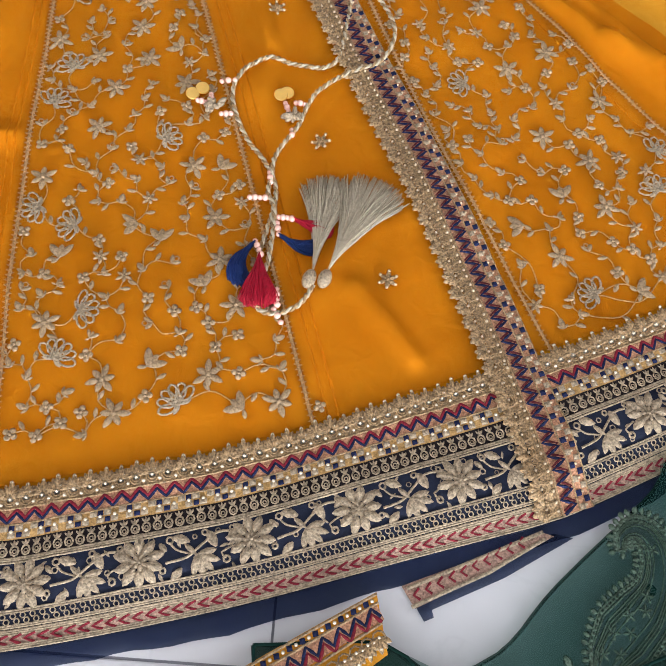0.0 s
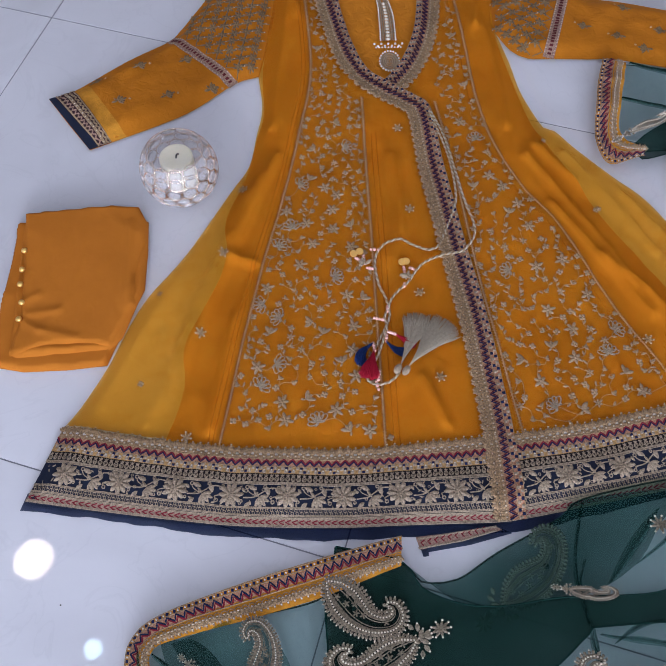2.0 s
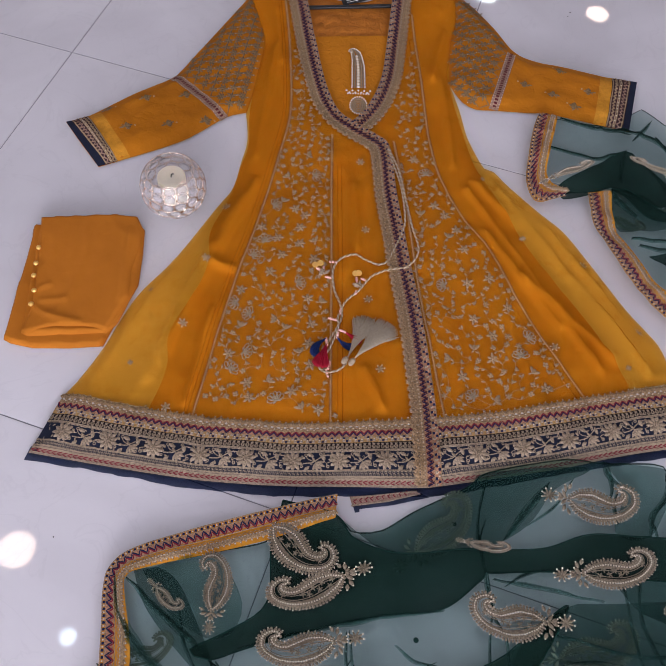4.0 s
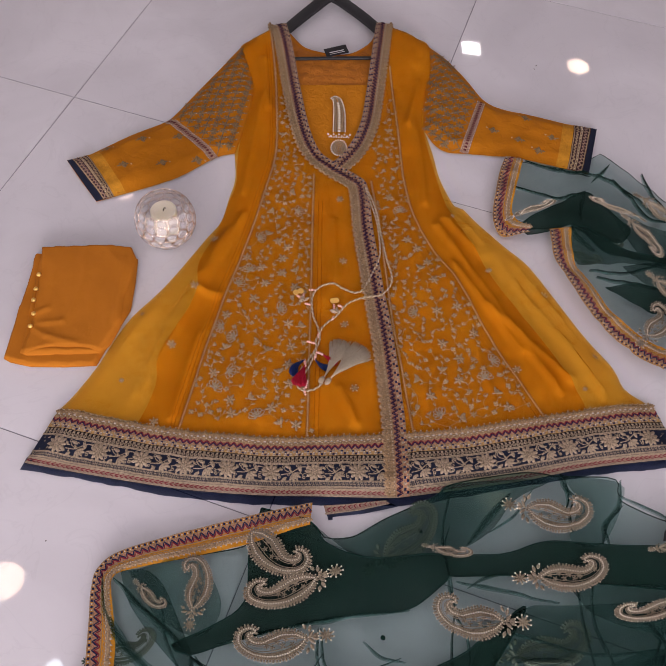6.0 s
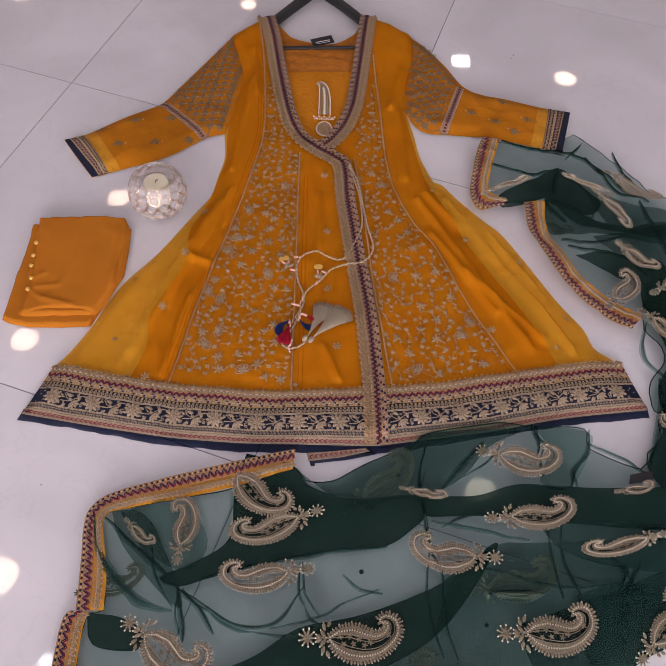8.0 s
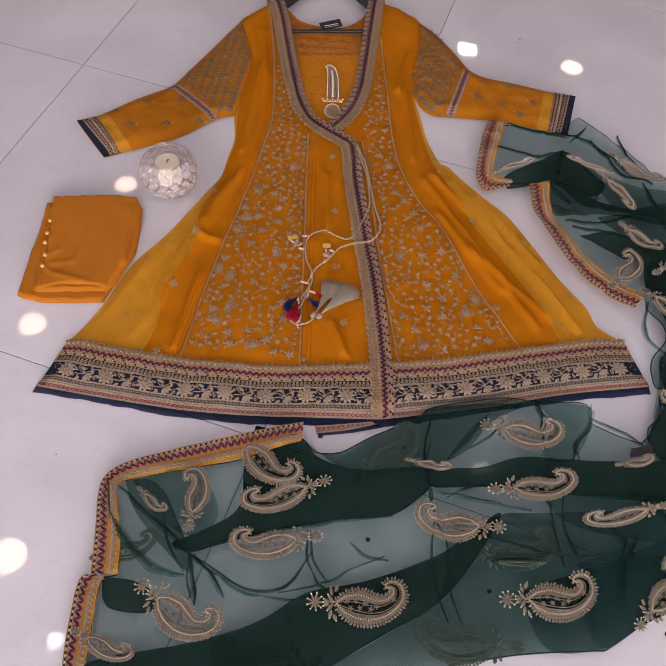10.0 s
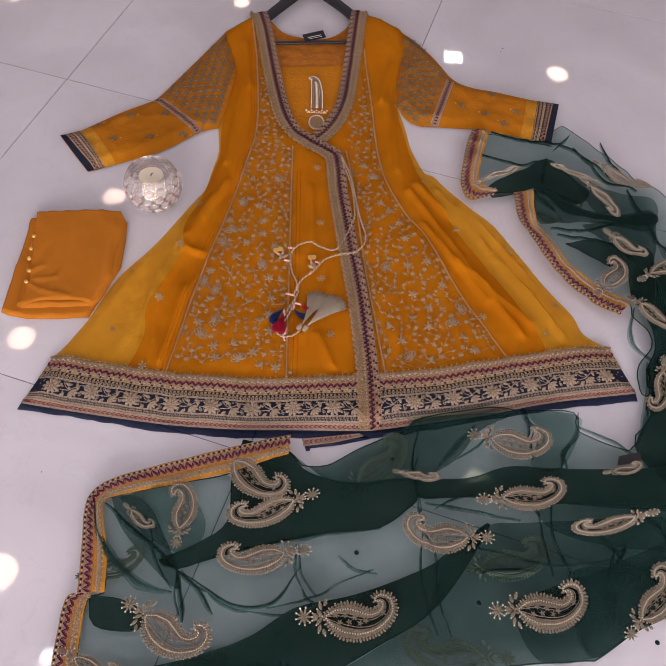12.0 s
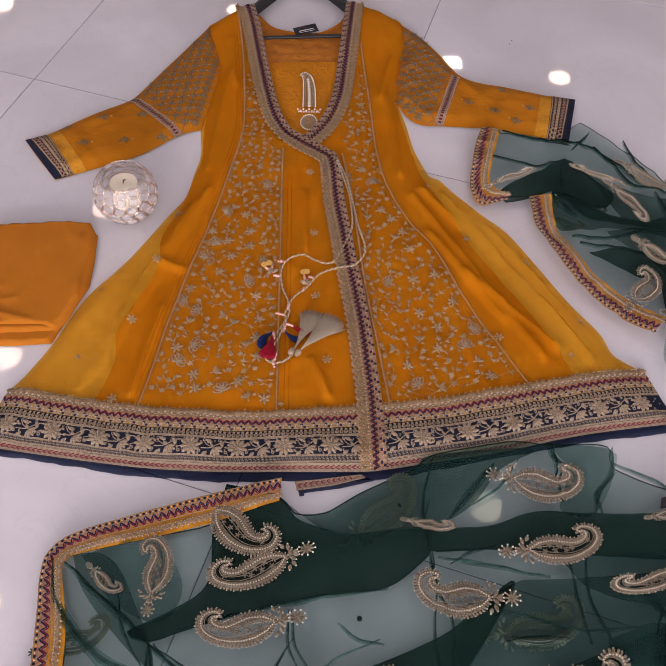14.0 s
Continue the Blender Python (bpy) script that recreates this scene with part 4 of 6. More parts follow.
# small beaded flowers scattered on the plain panels
SCATTER = [(0.001, 0.655), (0.014, 0.488), (0.022, 0.337), (0.045, 0.199), (-0.252, 0.532), (-0.272, 0.400), (-0.297, 0.267), (-0.305, 0.111), (0.417, 0.434), (0.499, 0.297), (0.346, 0.257)]
DOTS = [(-0.376, 0.189), (-0.366, 0.339), (0.241, 0.625), (0.306, 0.485), (0.311, 0.488), (0.468, 0.222), (-0.028, 0.110)]
for k, (x, y) in enumerate(SCATTER):
    st = Stitch(cloth_read, 0.0010)
    for j in range(6):
        a = 0.4 * k + 2 * math.pi * j / 6
        st.petal(x, y, a, 0.0078, 0.0040, 0.0013)
    st.bead(x, y, 0.0018, 0.0022)
    st.make("floret", M["gold"], kurta, "small gold flower")
    st = Stitch(cloth_read, 0.0014)
    for j in range(6):
        a = 0.4 * k + 2 * math.pi * j / 6
        st.bead(x + 0.0072 * math.cos(a), y + 0.0072 * math.sin(a), 0.0014, 0.0018)
    st.make("floret_bead", M["sequin"], kurta, kind="stuff")
for x, y in DOTS:
    st = Stitch(cloth_read, 0.0010)
    clover(st, x, y, 0.3, 0.0048)
    st.make("dot_floret", M["silver"], kurta)

# ---- kurta: back, yoke and neck ----
BACK = np.vstack([spline([(-0.175, 1.235), (-0.153, 1.225), (-0.110, 1.170), (-0.054, 1.148), (0.012, 1.154), (0.056, 1.193), (0.080, 1.255), (0.092, 1.262)]), [(0.10, 1.10), (0.08, 0.86), (0.02, 0.75), (-0.03, 0.75), (-0.10, 0.84), (-0.15, 1.08)]])
back_relief = lambda p: 0.0045 + 0.0022 * ripple(p, 16, 6.0) + creases(p, [(-0.12, 1.05, 0.07, 1.06), (-0.10, 1.09, 0.06, 1.075)], 0.006, 0.003)
part("back_panel", sheet(BACK, back_relief, 0.010), M["inside"], kurta, "inside of the amber back")
facing = Stitch(back_relief, 0.001)
facing.thread(spline([(-0.150, 1.215), (-0.110, 1.165), (-0.054, 1.143), (0.012, 1.149), (0.056, 1.188), (0.078, 1.245)], 0.006), 0.009, 0.0012)
facing.make("neck_facing", M["amber"], kurta, "narrow amber neck facing")
YOKE = np.vstack([spline([(-0.128, 1.018), (-0.040, 1.026), (0.062, 1.036), (0.075, 1.036)]), [(0.066, 0.90), (0.03, 0.79), (-0.01, 0.742), (-0.05, 0.765), (-0.10, 0.86)]])
yoke_relief = lambda p: 0.0085 + 0.0016 * ripple(p, 13, 2.0)
part("yoke", sheet(YOKE, yoke_relief, 0.010), M["yoke"], kurta, "plain amber yoke panel")
brooch, jewels = Stitch(yoke_relief, 0.0040), Stitch(yoke_relief, 0.0046)
spine = spline([(-0.030, 0.972), (-0.022, 0.977), (-0.015, 0.962), (-0.011, 0.935), (-0.009, 0.900), (-0.008, 0.862)], 0.004)
wide = np.interp(along(spine) / along(spine)[-1], [0, 0.15, 0.5, 1.0], [0.002, 0.009, 0.012, 0.0125])
tang = np.gradient(spine, axis=0)
tang /= np.linalg.norm(tang, axis=1)[:, None]
norm = np.stack([-tang[:, 1], tang[:, 0]], 1)
for f in (-1.0, -0.66, -0.33, 0.33, 0.66, 1.0):
    brooch.thread(spine + norm * (wide * f)[:, None], 0.0034, 0.0010)
for f in (-1.1, 1.1):
    edge_line = spine + norm * (wide * f)[:, None]
    for q in at_length(edge_line, np.arange(0, along(edge_line)[-1], 0.0042)):
        jewels.bead(*q, 0.0017, 0.0022)
for k, q in enumerate(at_length(spine, np.arange(0.03, along(spine)[-1], 0.0085))):
    jewels.bead(*q, 0.0036, 0.0024, 8)
for k in range(9):
    jewels.bead(-0.008 + (k - 4) * 0.0062, 0.851 + 0.0026 * math.cos(k * 3.14), 0.0024, 0.0026)
    jewels.bead(-0.008 + (k - 4) * 0.0055, 0.845, 0.0018, 0.0024)
for r, w in ((0.020, 0.005), (0.014, 0.004), (0.009, 0.003), (0.004, 0.003)):
    brooch.ring(-0.007, 0.812, r, w, 18, 0.72, math.pi / 2)
for k in range(22):
    a = 2 * math.pi * k / 22
    jewels.bead(-0.007 + 0.0175 * math.cos(a), 0.812 + 0.0245 * math.sin(a), 0.0019, 0.0024)
brooch.make("paisley_motif", M["silver"], kurta, "silver paisley pendant embroidery")
jewels.make("pearl_setting", M["bead"], kurta, "pearls set round the pendant", "stuff")

# back hem that shows under the front
back_hem = lambda p: 0.0034 + 0.0006 * ripple(p, 30, 1.0)
part("back_hem", sheet(np.array([(0.000, -0.021), (0.005, -0.037), (0.060, -0.026), (0.112, -0.012), (0.105, -0.008), (0.06, -0.014)]), back_hem, 0.01), M["mauve"], kurta, "edge of the back hem band")
part("back_organza", sheet(np.array([(0.006, -0.036), (0.009, -0.046), (0.016, -0.045), (0.016, -0.040), (0.070, -0.031), (0.125, -0.016), (0.112, -0.010)]), lambda p: back_hem(p) - 0.0006, 0.01), M["navy_sheer"], kurta, "navy organza edging of the back")
st = Stitch(back_hem, 0.0006)
for k in range(10):
    x = 0.008 + 0.0088 * k
    y = -0.0285 + 0.0019 * k
    st.thread([(x + 0.003, y + 0.0036), (x - 0.0015, y), (x + 0.002, y - 0.0036)], 0.0018, 0.0008)
st.make("chevron", M["red"], kurta, "crimson chevrons", "stuff")
st = Stitch(back_hem, 0.0006)
for d in (0.006, -0.006):
    st.thread(np.array([(0.003, -0.0295 + d), (0.06, -0.0200 + d * 0.9), (0.105, -0.0100 + d * 0.4)]), 0.0026, 0.0008)
st.make("chevron_cord", M["cream"], kurta)

# ---- kurta: sleeves ----


def sleeve(outer, tip, inner, armhole, band, cuff, sign):
    """One sleeve: a latticed upper arm, a beaded band, a plain forearm with sprigs and a banded cuff."""
    loop = np.vstack([spline(outer), spline(tip)[1:], spline(inner)[1:], spline(armhole)[1:-1]])
    line = np.vstack([loop, loop[:1]])

    def puff(p):
        e = smoothstep(edge_distance(p, line) / 0.030)
        return 0.003 + 0.005 * sign * smoothstep((p[:, 0] - 0.34) / 0.06) + 0.011 * e + e * (0.0022 * ripple(p, 22, 3.0 + sign) + 0.0030 * gathers(p, 20, 20, 4.0 + sign) + 0.0008 * ripple(p, 60, 1.0))

    lo, hi = loop.min(0) - 0.02, loop.max(0) + 0.02
    lay = Relief(puff, lo[0], hi[0], lo[1], hi[1])
    arm = part("sleeve", sheet(loop, lay, 0.009), M["sleeve"], kurta, "three-quarter amber sleeve")
    b0, b1 = np.array(band[0]), np.array(band[1])
    c0, c1, d0, d1 = (np.array(c) for c in cuff)
    across = (b1 - b0) / np.linalg.norm(b1 - b0)
    up = np.array([-across[1], across[0]])
    top = np.array(armhole[len(armhole) // 2])
    if (top - b0) @ up < 0:
        up = -up
    # lattice over the upper arm
    net, stars, pearls = Stitch(lay, 0.0008), Stitch(lay, 0.0010), Stitch(lay, 0.0012)
    mid = (b0 + b1) / 2
    pitch = 0.026
    for k in range(-14, 26):
        for way in (1, -1):
            p0 = mid + across * (k * pitch) + up * 0.012
            ray = np.array([p0 + (up * 1.15 + across * way * 0.85) / 1.43 * s for s in np.arange(-0.30, 0.55, 0.005)])
            ok = inside(ray, loop) & (edge_distance(ray, line) > 0.004) & ((ray - b0) @ up > 0.010)
            run = []
            for q, fine in zip(ray, ok):
                if fine:
                    run.append(q)
                elif len(run) > 2:
                    net.thread(run, 0.0019, 0.0012)
                    run = []
                else:
                    run = []
            if len(run) > 2:
                net.thread(run, 0.0019, 0.0012)
    a, b = (up * 1.15 + across * 0.85) / 1.43, (up * 1.15 - across * 0.85) / 1.43
    step = pitch / (2 * 0.85 / 1.43)
    index = [(i, j) for i in range(-20, 40) for j in range(-20, 40)]
    spots = np.array([mid + up * 0.012 + (a * i + b * j) * step for i, j in index])
    fine = inside(spots, loop) & (edge_distance(spots, line) > 0.006) & ((spots - b0) @ up > 0.014)
    for (i, j), q in zip(np.array(index)[fine], spots[fine]):
        star(stars, q[0], q[1], 0.5 * i, 0.0118)
        pearls.bead(*(q + a * step / 2), 0.0012, 0.0014)
    net.make("lattice", M["bronze"], arm, "silver cord lattice", "stuff")
    stars.make("lattice_star", M["bronze"], arm, "silver thread stars", "stuff")
    # band across the elbow
    width = 0.020
    ground = np.array([b0 - up * width / 2, b1 - up * width / 2, b1 + up * width / 2, b0 + up * width / 2])
    part("arm_band", sheet(np.vstack([np.linspace(ground[0], ground[1], 14), np.linspace(ground[2], ground[3], 14)]), lambda p: lay(p) + 0.0010, 0.008), M["mauve"], arm, "mauve embroidered band")
    bars = Stitch(lay, 0.0018)
    long = np.linalg.norm(b1 - b0)
    for s in np.arange(0.006, long - 0.004, 0.0068):
        q = b0 + across * s
        bars.patch([q - up * 0.0032 - across * 0.0018, q - up * 0.0032 + across * 0.0018, q + up * 0.0032 + across * 0.0026, q + up * 0.0032 - across * 0.0010])
        for e in (-0.0085, 0.0085):
            pearls.bead(*(q + up * e), 0.0012, 0.0020)
    bars.make("band_bar", M["maroon"], arm, "maroon stitched bars", "stuff")
    pearls.make("sleeve_bead", M["sequin"], arm, "tiny pearl beads", "stuff")
    # cuff: yellow strip, dark embroidered band, navy edge
    e = (c0 - d0) / np.linalg.norm(c0 - d0)
    yel = [d0 - e * 0.026, d1 - e * 0.026, d1, d0]
    grow = lambda quad: np.vstack([np.linspace(quad[0], quad[1], 16), np.linspace(quad[2], quad[3], 16)])
    part("cuff_strip", sheet(grow(yel), lambda p: lay(p) + 0.0006, 0.008), M["yellow"], arm, "clear yellow strip")
    part("cuff_band", sheet(grow([d0, d1, c1, c0]), lambda p: lay(p) + 0.0010, 0.008), M["cuff_ground"], arm, "plum cuff with cream embroidery")
    part("cuff_edge", sheet(grow([c0, c1, np.array(tip[-1]), np.array(tip[0])]), lambda p: lay(p) + 0.0016, 0.008), M["navy"], arm, "navy cuff edge")
    cs, cr, cb = Stitch(lay, 0.0016), Stitch(lay, 0.0016), Stitch(lay, 0.0018)
    wide_c = np.linalg.norm(c0 - d0)
    n = 30
    for k in range(n + 1):
        u = k / n
        at = lambda w: (d0 + (d1 - d0) * u) * (1 - w) + (c0 + (c1 - c0) * u) * w
        if k < n:
            u2 = (k + 1) / n
            at2 = lambda w: (d0 + (d1 - d0) * u2) * (1 - w) + (c0 + (c1 - c0) * u2) * w
            cs.thread([at(0.16 + 0.16 * (k % 2)), at2(0.16 + 0.16 * ((k + 1) % 2))], 0.0032, 0.0009)
            cr.thread([at(0.62 + 0.2 * (k % 2)), at2(0.62 + 0.2 * ((k + 1) % 2))], 0.0024, 0.0009)
            for w in (0.06, 0.42, 0.52, 0.93):
                cs.thread([at(w), at2(w)], 0.0026, 0.0009)
            if k % 2:
                cb.bead(*at(0.47), 0.0012, 0.0018)
                cs.bead(*at(0.88), 0.0016, 0.0016)
    cs.make("cuff_cord", M["silver"], arm, "cream cord embroidery", "stuff")
    cr.make("cuff_zigzag", M["mauve"], arm, "mauve zigzag", "stuff")
    cb.make("cuff_bead", M["bead"], arm, "tiny pearl beads", "stuff")
    return lay, arm


OUT_L = [(-0.250, 1.172), (-0.267, 1.148), (-0.307, 1.066), (-0.357, 0.964), (-0.389, 0.899), (-0.410, 0.871), (-0.477, 0.824), (-0.561, 0.753), (-0.602, 0.734)]
IN_L = [(-0.514, 0.620), (-0.476, 0.638), (-0.359, 0.699), (-0.281, 0.767), (-0.238, 0.785)]
lay_l, arm_l_part = sleeve(OUT_L, [(-0.602, 0.734), (-0.560, 0.678), (-0.514, 0.620)], IN_L, [(-0.238, 0.785), (-0.222, 0.888), (-0.214, 0.998), (-0.232, 1.08), (-0.250, 1.172)],
                           [(-0.403, 0.876), (-0.281, 0.764)], [(-0.592, 0.738), (-0.500, 0.626), (-0.561, 0.753), (-0.479, 0.637)], 0)
OUT_R = [(0.190, 1.214), (0.244, 1.159), (0.295, 1.082), (0.334, 1.010), (0.384, 0.974), (0.436, 0.962), (0.537, 0.934), (0.593, 0.924)]
IN_R = [(0.554, 0.778), (0.518, 0.787), (0.421, 0.811), (0.372, 0.821), (0.281, 0.825), (0.241, 0.826), (0.212, 0.846), (0.186, 0.897)]
lay_r, arm_r_part = sleeve(OUT_R, [(0.593, 0.924), (0.573, 0.850), (0.554, 0.778)], IN_R, [(0.186, 0.897), (0.190, 1.016), (0.203, 1.101), (0.190, 1.214)],
                           [(0.326, 0.990), (0.277, 0.826)], [(0.580, 0.927), (0.539, 0.781), (0.540, 0.934), (0.507, 0.790)], 1)
for lay, arm, spots, turn in ((lay_l, arm_l_part, [(-0.450, 0.799), (-0.394, 0.731), (-0.476, 0.718), (-0.370, 0.813), (-0.526, 0.770), (-0.320, 0.750)], 0.5), (lay_r, arm_r_part, [(0.428, 0.935), (0.350, 0.893), (0.483, 0.874), (0.405, 0.861), (0.448, 0.832)], 2.9)):
    for x, y in spots:
        st = Stitch(lay, 0.0010)
        for j, da in enumerate((-1.0, -0.5, 0.0, 0.5, 1.0)):
            st.petal(x, y, turn + da, 0.016 if j == 2 else 0.012, 0.0055, 0.0016)
        st.petal(x, y, turn + math.pi, 0.012, 0.0046, 0.0016)
        st.petal(x, y, turn + 2.2, 0.009, 0.003, 0.0016)
        st.make("sprig_motif", M["bronze"], arm, "bronze sprig motif")
        dx, dy = 0.020 * math.cos(turn - 0.2), 0.020 * math.sin(turn - 0.2)
        st = Stitch(lay, 0.0008)
        st.bead(x + dx, y + dy, 0.0022, 0.0018)
        st.make("sequin", M["copper"], arm)

# ---- hanger and label ----
hanger = thing("clothes_hanger", -0.05, 1.25, 0.0, "black plastic clothes hanger inside the kurta's neck", "hanger")
hanger.location = (0, 0, 0)


def flat_bar(line, width, z, thick):
    """A bar with rounded edges along a line in the plan."""
    p = np.array(line, float)
    t = np.gradient(p, axis=0)
    t /= np.linalg.norm(t, axis=1)[:, None]
    n = np.stack([-t[:, 1], t[:, 0]], 1)
    w = np.broadcast_to(np.array(width, float), (len(p),))[:, None] / 2
    zz = np.broadcast_to(np.array(z, float), (len(p),))
    shape = ((-1.0, -0.25), (-0.8, -0.5), (0.8, -0.5), (1.0, -0.25), (1.0, 0.25), (0.8, 0.5), (-0.8, 0.5), (-1.0, 0.25))
    verts, faces, m = [], [], len(shape)
    for k in range(len(p)):
        for a, b in shape:
            q = p[k] + n[k] * w[k] * a
            verts.append((q[0], q[1], zz[k] + b * thick))
    for k in range(len(p) - 1):
        for a in range(m):
            faces.append((k * m + a, k * m + (a + 1) % m, (k + 1) * m + (a + 1) % m, (k + 1) * m + a))
    faces += [tuple(range(m))[::-1], tuple(range((len(p) - 1) * m, len(p) * m))]
    return verts, faces


arm_path = spline([(-0.185, 1.165), (-0.162, 1.205), (-0.138, 1.240), (-0.112, 1.277), (-0.086, 1.313), (-0.066, 1.340), (-0.048, 1.352), (-0.028, 1.343), (0.000, 1.318), (0.032, 1.287), (0.062, 1.254), (0.088, 1.220), (0.105, 1.185)], 0.008)
part("arm", flat_bar(arm_path, np.interp(np.arange(len(arm_path)), [0, len(arm_path) / 2, len(arm_path) - 1], [0.028, 0.036, 0.028]), np.interp(np.arange(len(arm_path)), [0, 6, len(arm_path) / 2, len(arm_path) - 7, len(arm_path) - 1], [0.012, 0.017, 0.024, 0.017, 0.012]), 0.010), M["hanger"], hanger)
part("crossbar", flat_bar(np.linspace((-0.150, 1.108), (0.095, 1.133), 12), 0.0085, 0.0130, 0.006), M["hanger"], hanger)
hook = [(-0.048, 1.350 + 0.05 * s, 0.024) for s in np.linspace(0, 1, 6)] + [(-0.048 + 0.022 * (1 - math.cos(a)), 1.400 + 0.022 * math.sin(a), 0.024) for a in np.linspace(0.3, 3.6, 14)]
part("hook", tube(hook, 0.0022), M["wire"], hanger, "steel hook")

label = thing("neck_label", 0, 0, 0, "small black woven label sewn to the back neck", "label")
quad = np.array([(-0.058, 1.150), (-0.004, 1.174), (0.006, 1.143), (-0.048, 1.120)])
part("cloth_tab", sheet(np.vstack([np.linspace(quad[k], quad[(k + 1) % 4], 7)[:-1] for k in range(4)]), lambda p: 0.0150 + 0.001 * ripple(p, 40, 1.0), 0.008), M["label"], label)
st = Stitch(lambda p: np.full(len(p), 0.0156), 0.0008)
for f, w in ((0.60, 0.0034), (0.80, 0.0018)):
    a, b = quad[0] + (quad[3] - quad[0]) * f, quad[1] + (quad[2] - quad[1]) * f
    st.thread([a + (b - a) * 0.18, a + (b - a) * 0.82], w, 0.0003)
st.make("print_bar", M["white"], label, "pale bars of print")

# ---- tie with tassels ----
tie = thing("tassel_tie", 0, 0, 0, "twisted gold and cream drawstring with beads and silk tassels", "tie")


def cord(points, radius=0.0013, lift=0.0042, heights=None):
    """A two-ply twisted cord lying on the kurta."""
    line = at_length(spline(points, 0.004), np.arange(0, along(spline(points, 0.004))[-1], 0.0012))
    z = cloth_read(line) + lift
    if heights:
        z = z + np.interp(np.linspace(0, 1, len(line)), *heights)
    core = np.column_stack([line, z])
    t = np.gradient(core, axis=0)
    t /= np.linalg.norm(t, axis=1)[:, None]
    side = np.cross(t, (0, 0, 1.0))
    side /= np.linalg.norm(side, axis=1)[:, None]
    up = np.cross(side, t)
    turn = along(core) / 0.0105 * 2 * math.pi
    for k, mat in ((0, "tassel"), (1, "gold")):
        a = turn + k * math.pi
        part("cord_ply", tube(core + radius * 0.75 * (np.cos(a)[:, None] * side + np.sin(a)[:, None] * up), radius, 6), M[mat], tie, "cream silk ply" if k == 0 else "old gold ply")


CORD_1 = [(0.055, 0.690), (0.066, 0.650), (0.081, 0.590), (0.088, 0.515), (0.080, 0.478), (0.063, 0.434), (0.052, 0.414), (0.034, 0.409), (0.015, 0.419), (-0.002, 0.427), (-0.022, 0.423), (-0.035, 0.411), (-0.042, 0.396), (-0.043, 0.376), (-0.038, 0.348), (-0.030, 0.329), (-0.025, 0.314)]
CORD_2 = [(0.058, 0.688), (0.077, 0.628), (0.089, 0.560), (0.101, 0.495), (0.111, 0.458), (0.111, 0.436), (0.101, 0.417), (0.083, 0.404), (0.052, 0.397), (0.032, 0.386), (0.018, 0.372), (0.005, 0.352), (-0.011, 0.336), (-0.021, 0.322), (-0.025, 0.308)]
cord(CORD_1)
cord(CORD_2, lift=0.0060)
cord([(-0.025, 0.314), (-0.024, 0.296), (-0.030, 0.277), (-0.039, 0.259), (-0.047, 0.243)])
cord([(-0.025, 0.308), (-0.031, 0.294), (-0.029, 0.276), (-0.036, 0.251), (-0.044, 0.228), (-0.055, 0.210), (-0.060, 0.199), (-0.055, 0.189), (-0.044, 0.185), (-0.028, 0.188), (-0.019, 0.195), (-0.013, 0.203)], lift=0.0058)


def ball(name, x, y, r, mat, lift=0.003, stretch=1.0):
    bm = bmesh.new()
    z = float(cloth_read(np.array([(x, y)]))[0]) + lift + r
    bmesh.ops.create_uvsphere(bm, u_segments=12, v_segments=8, radius=r, matrix=Matrix.Translation((x, y, z)) @ Matrix.Diagonal((stretch, 1, 1, 1)))
    return part(name, bm, M[mat], tie)


def bead_row(x0, y0, x1, y1, n, r=0.0024):
    for k in range(n):
        f = k / max(1, n - 1)
        ball("bead", x0 + (x1 - x0) * f, y0 + (y1 - y0) * f, r * (1.15 if k % 2 else 0.95), "rose_bead")


for row in ((-0.049, 0.408, -0.038, 0.407, 3), (-0.026, 0.312, -0.027, 0.303, 3), (-0.046, 0.292, -0.034, 0.289, 4), (-0.027, 0.269, -0.017, 0.265, 4), (-0.029, 0.264, -0.030, 0.254, 3), (-0.049, 0.251, -0.047, 0.238, 4),
            (-0.041, 0.205, -0.043, 0.192, 4), (-0.046, 0.189, -0.043, 0.178, 3), (-0.072, 0.394, -0.066, 0.391, 3), (-0.060, 0.398, -0.061, 0.391, 3), (-0.055, 0.377, -0.047, 0.375, 3), (0.000, 0.378, 0.001, 0.369, 3), (0.009, 0.377, 0.016, 0.374, 3), (0.000, 0.350, -0.001, 0.345, 2)):
    bead_row(*row)
for x, y in ((-0.066, 0.406), (-0.075, 0.402), (-0.002, 0.387), (0.004, 0.389)):
    bm = bmesh.new()
    z = float(cloth_read(np.array([(x, y)]))[0]) + 0.0055
    bmesh.ops.create_cone(bm, cap_ends=True, segments=20, radius1=0.0060, radius2=0.0054, depth=0.0010, matrix=Matrix.Translation((x, y, z)) @ Euler((0.15, 0.1, 0)).to_matrix().to_4x4())
    part("coin", bm, M["coin"], tie, "brass coin charm", smooth=False)
crumple = random.Random(4)
for x, y, a in ((-0.060, 0.385, -0.5), (0.004, 0.361, 1.0)):
    bm = bmesh.new()
    z = float(cloth_read(np.array([(x, y)]))[0]) + 0.007
    for k in range(9):
        b = 2.4 * k + a
        r = crumple.uniform(0.0015, 0.0062)
        bmesh.ops.create_uvsphere(bm, u_segments=10, v_segments=6, radius=crumple.uniform(0.0028, 0.0046), matrix=Matrix.Translation((x + r * math.cos(b) * 1.35, y + r * math.sin(b) * 0.8, z + crumple.uniform(-0.001, 0.002))) @ Euler((crumple.uniform(-0.5, 0.5), crumple.uniform(-0.5, 0.5), b)).to_matrix().to_4x4() @ Matrix.Diagonal((1.3, 0.55, 0.7, 1)))
    part("fabric_flower", bm, M["cream"], tie, "small gathered ecru fabric flower")

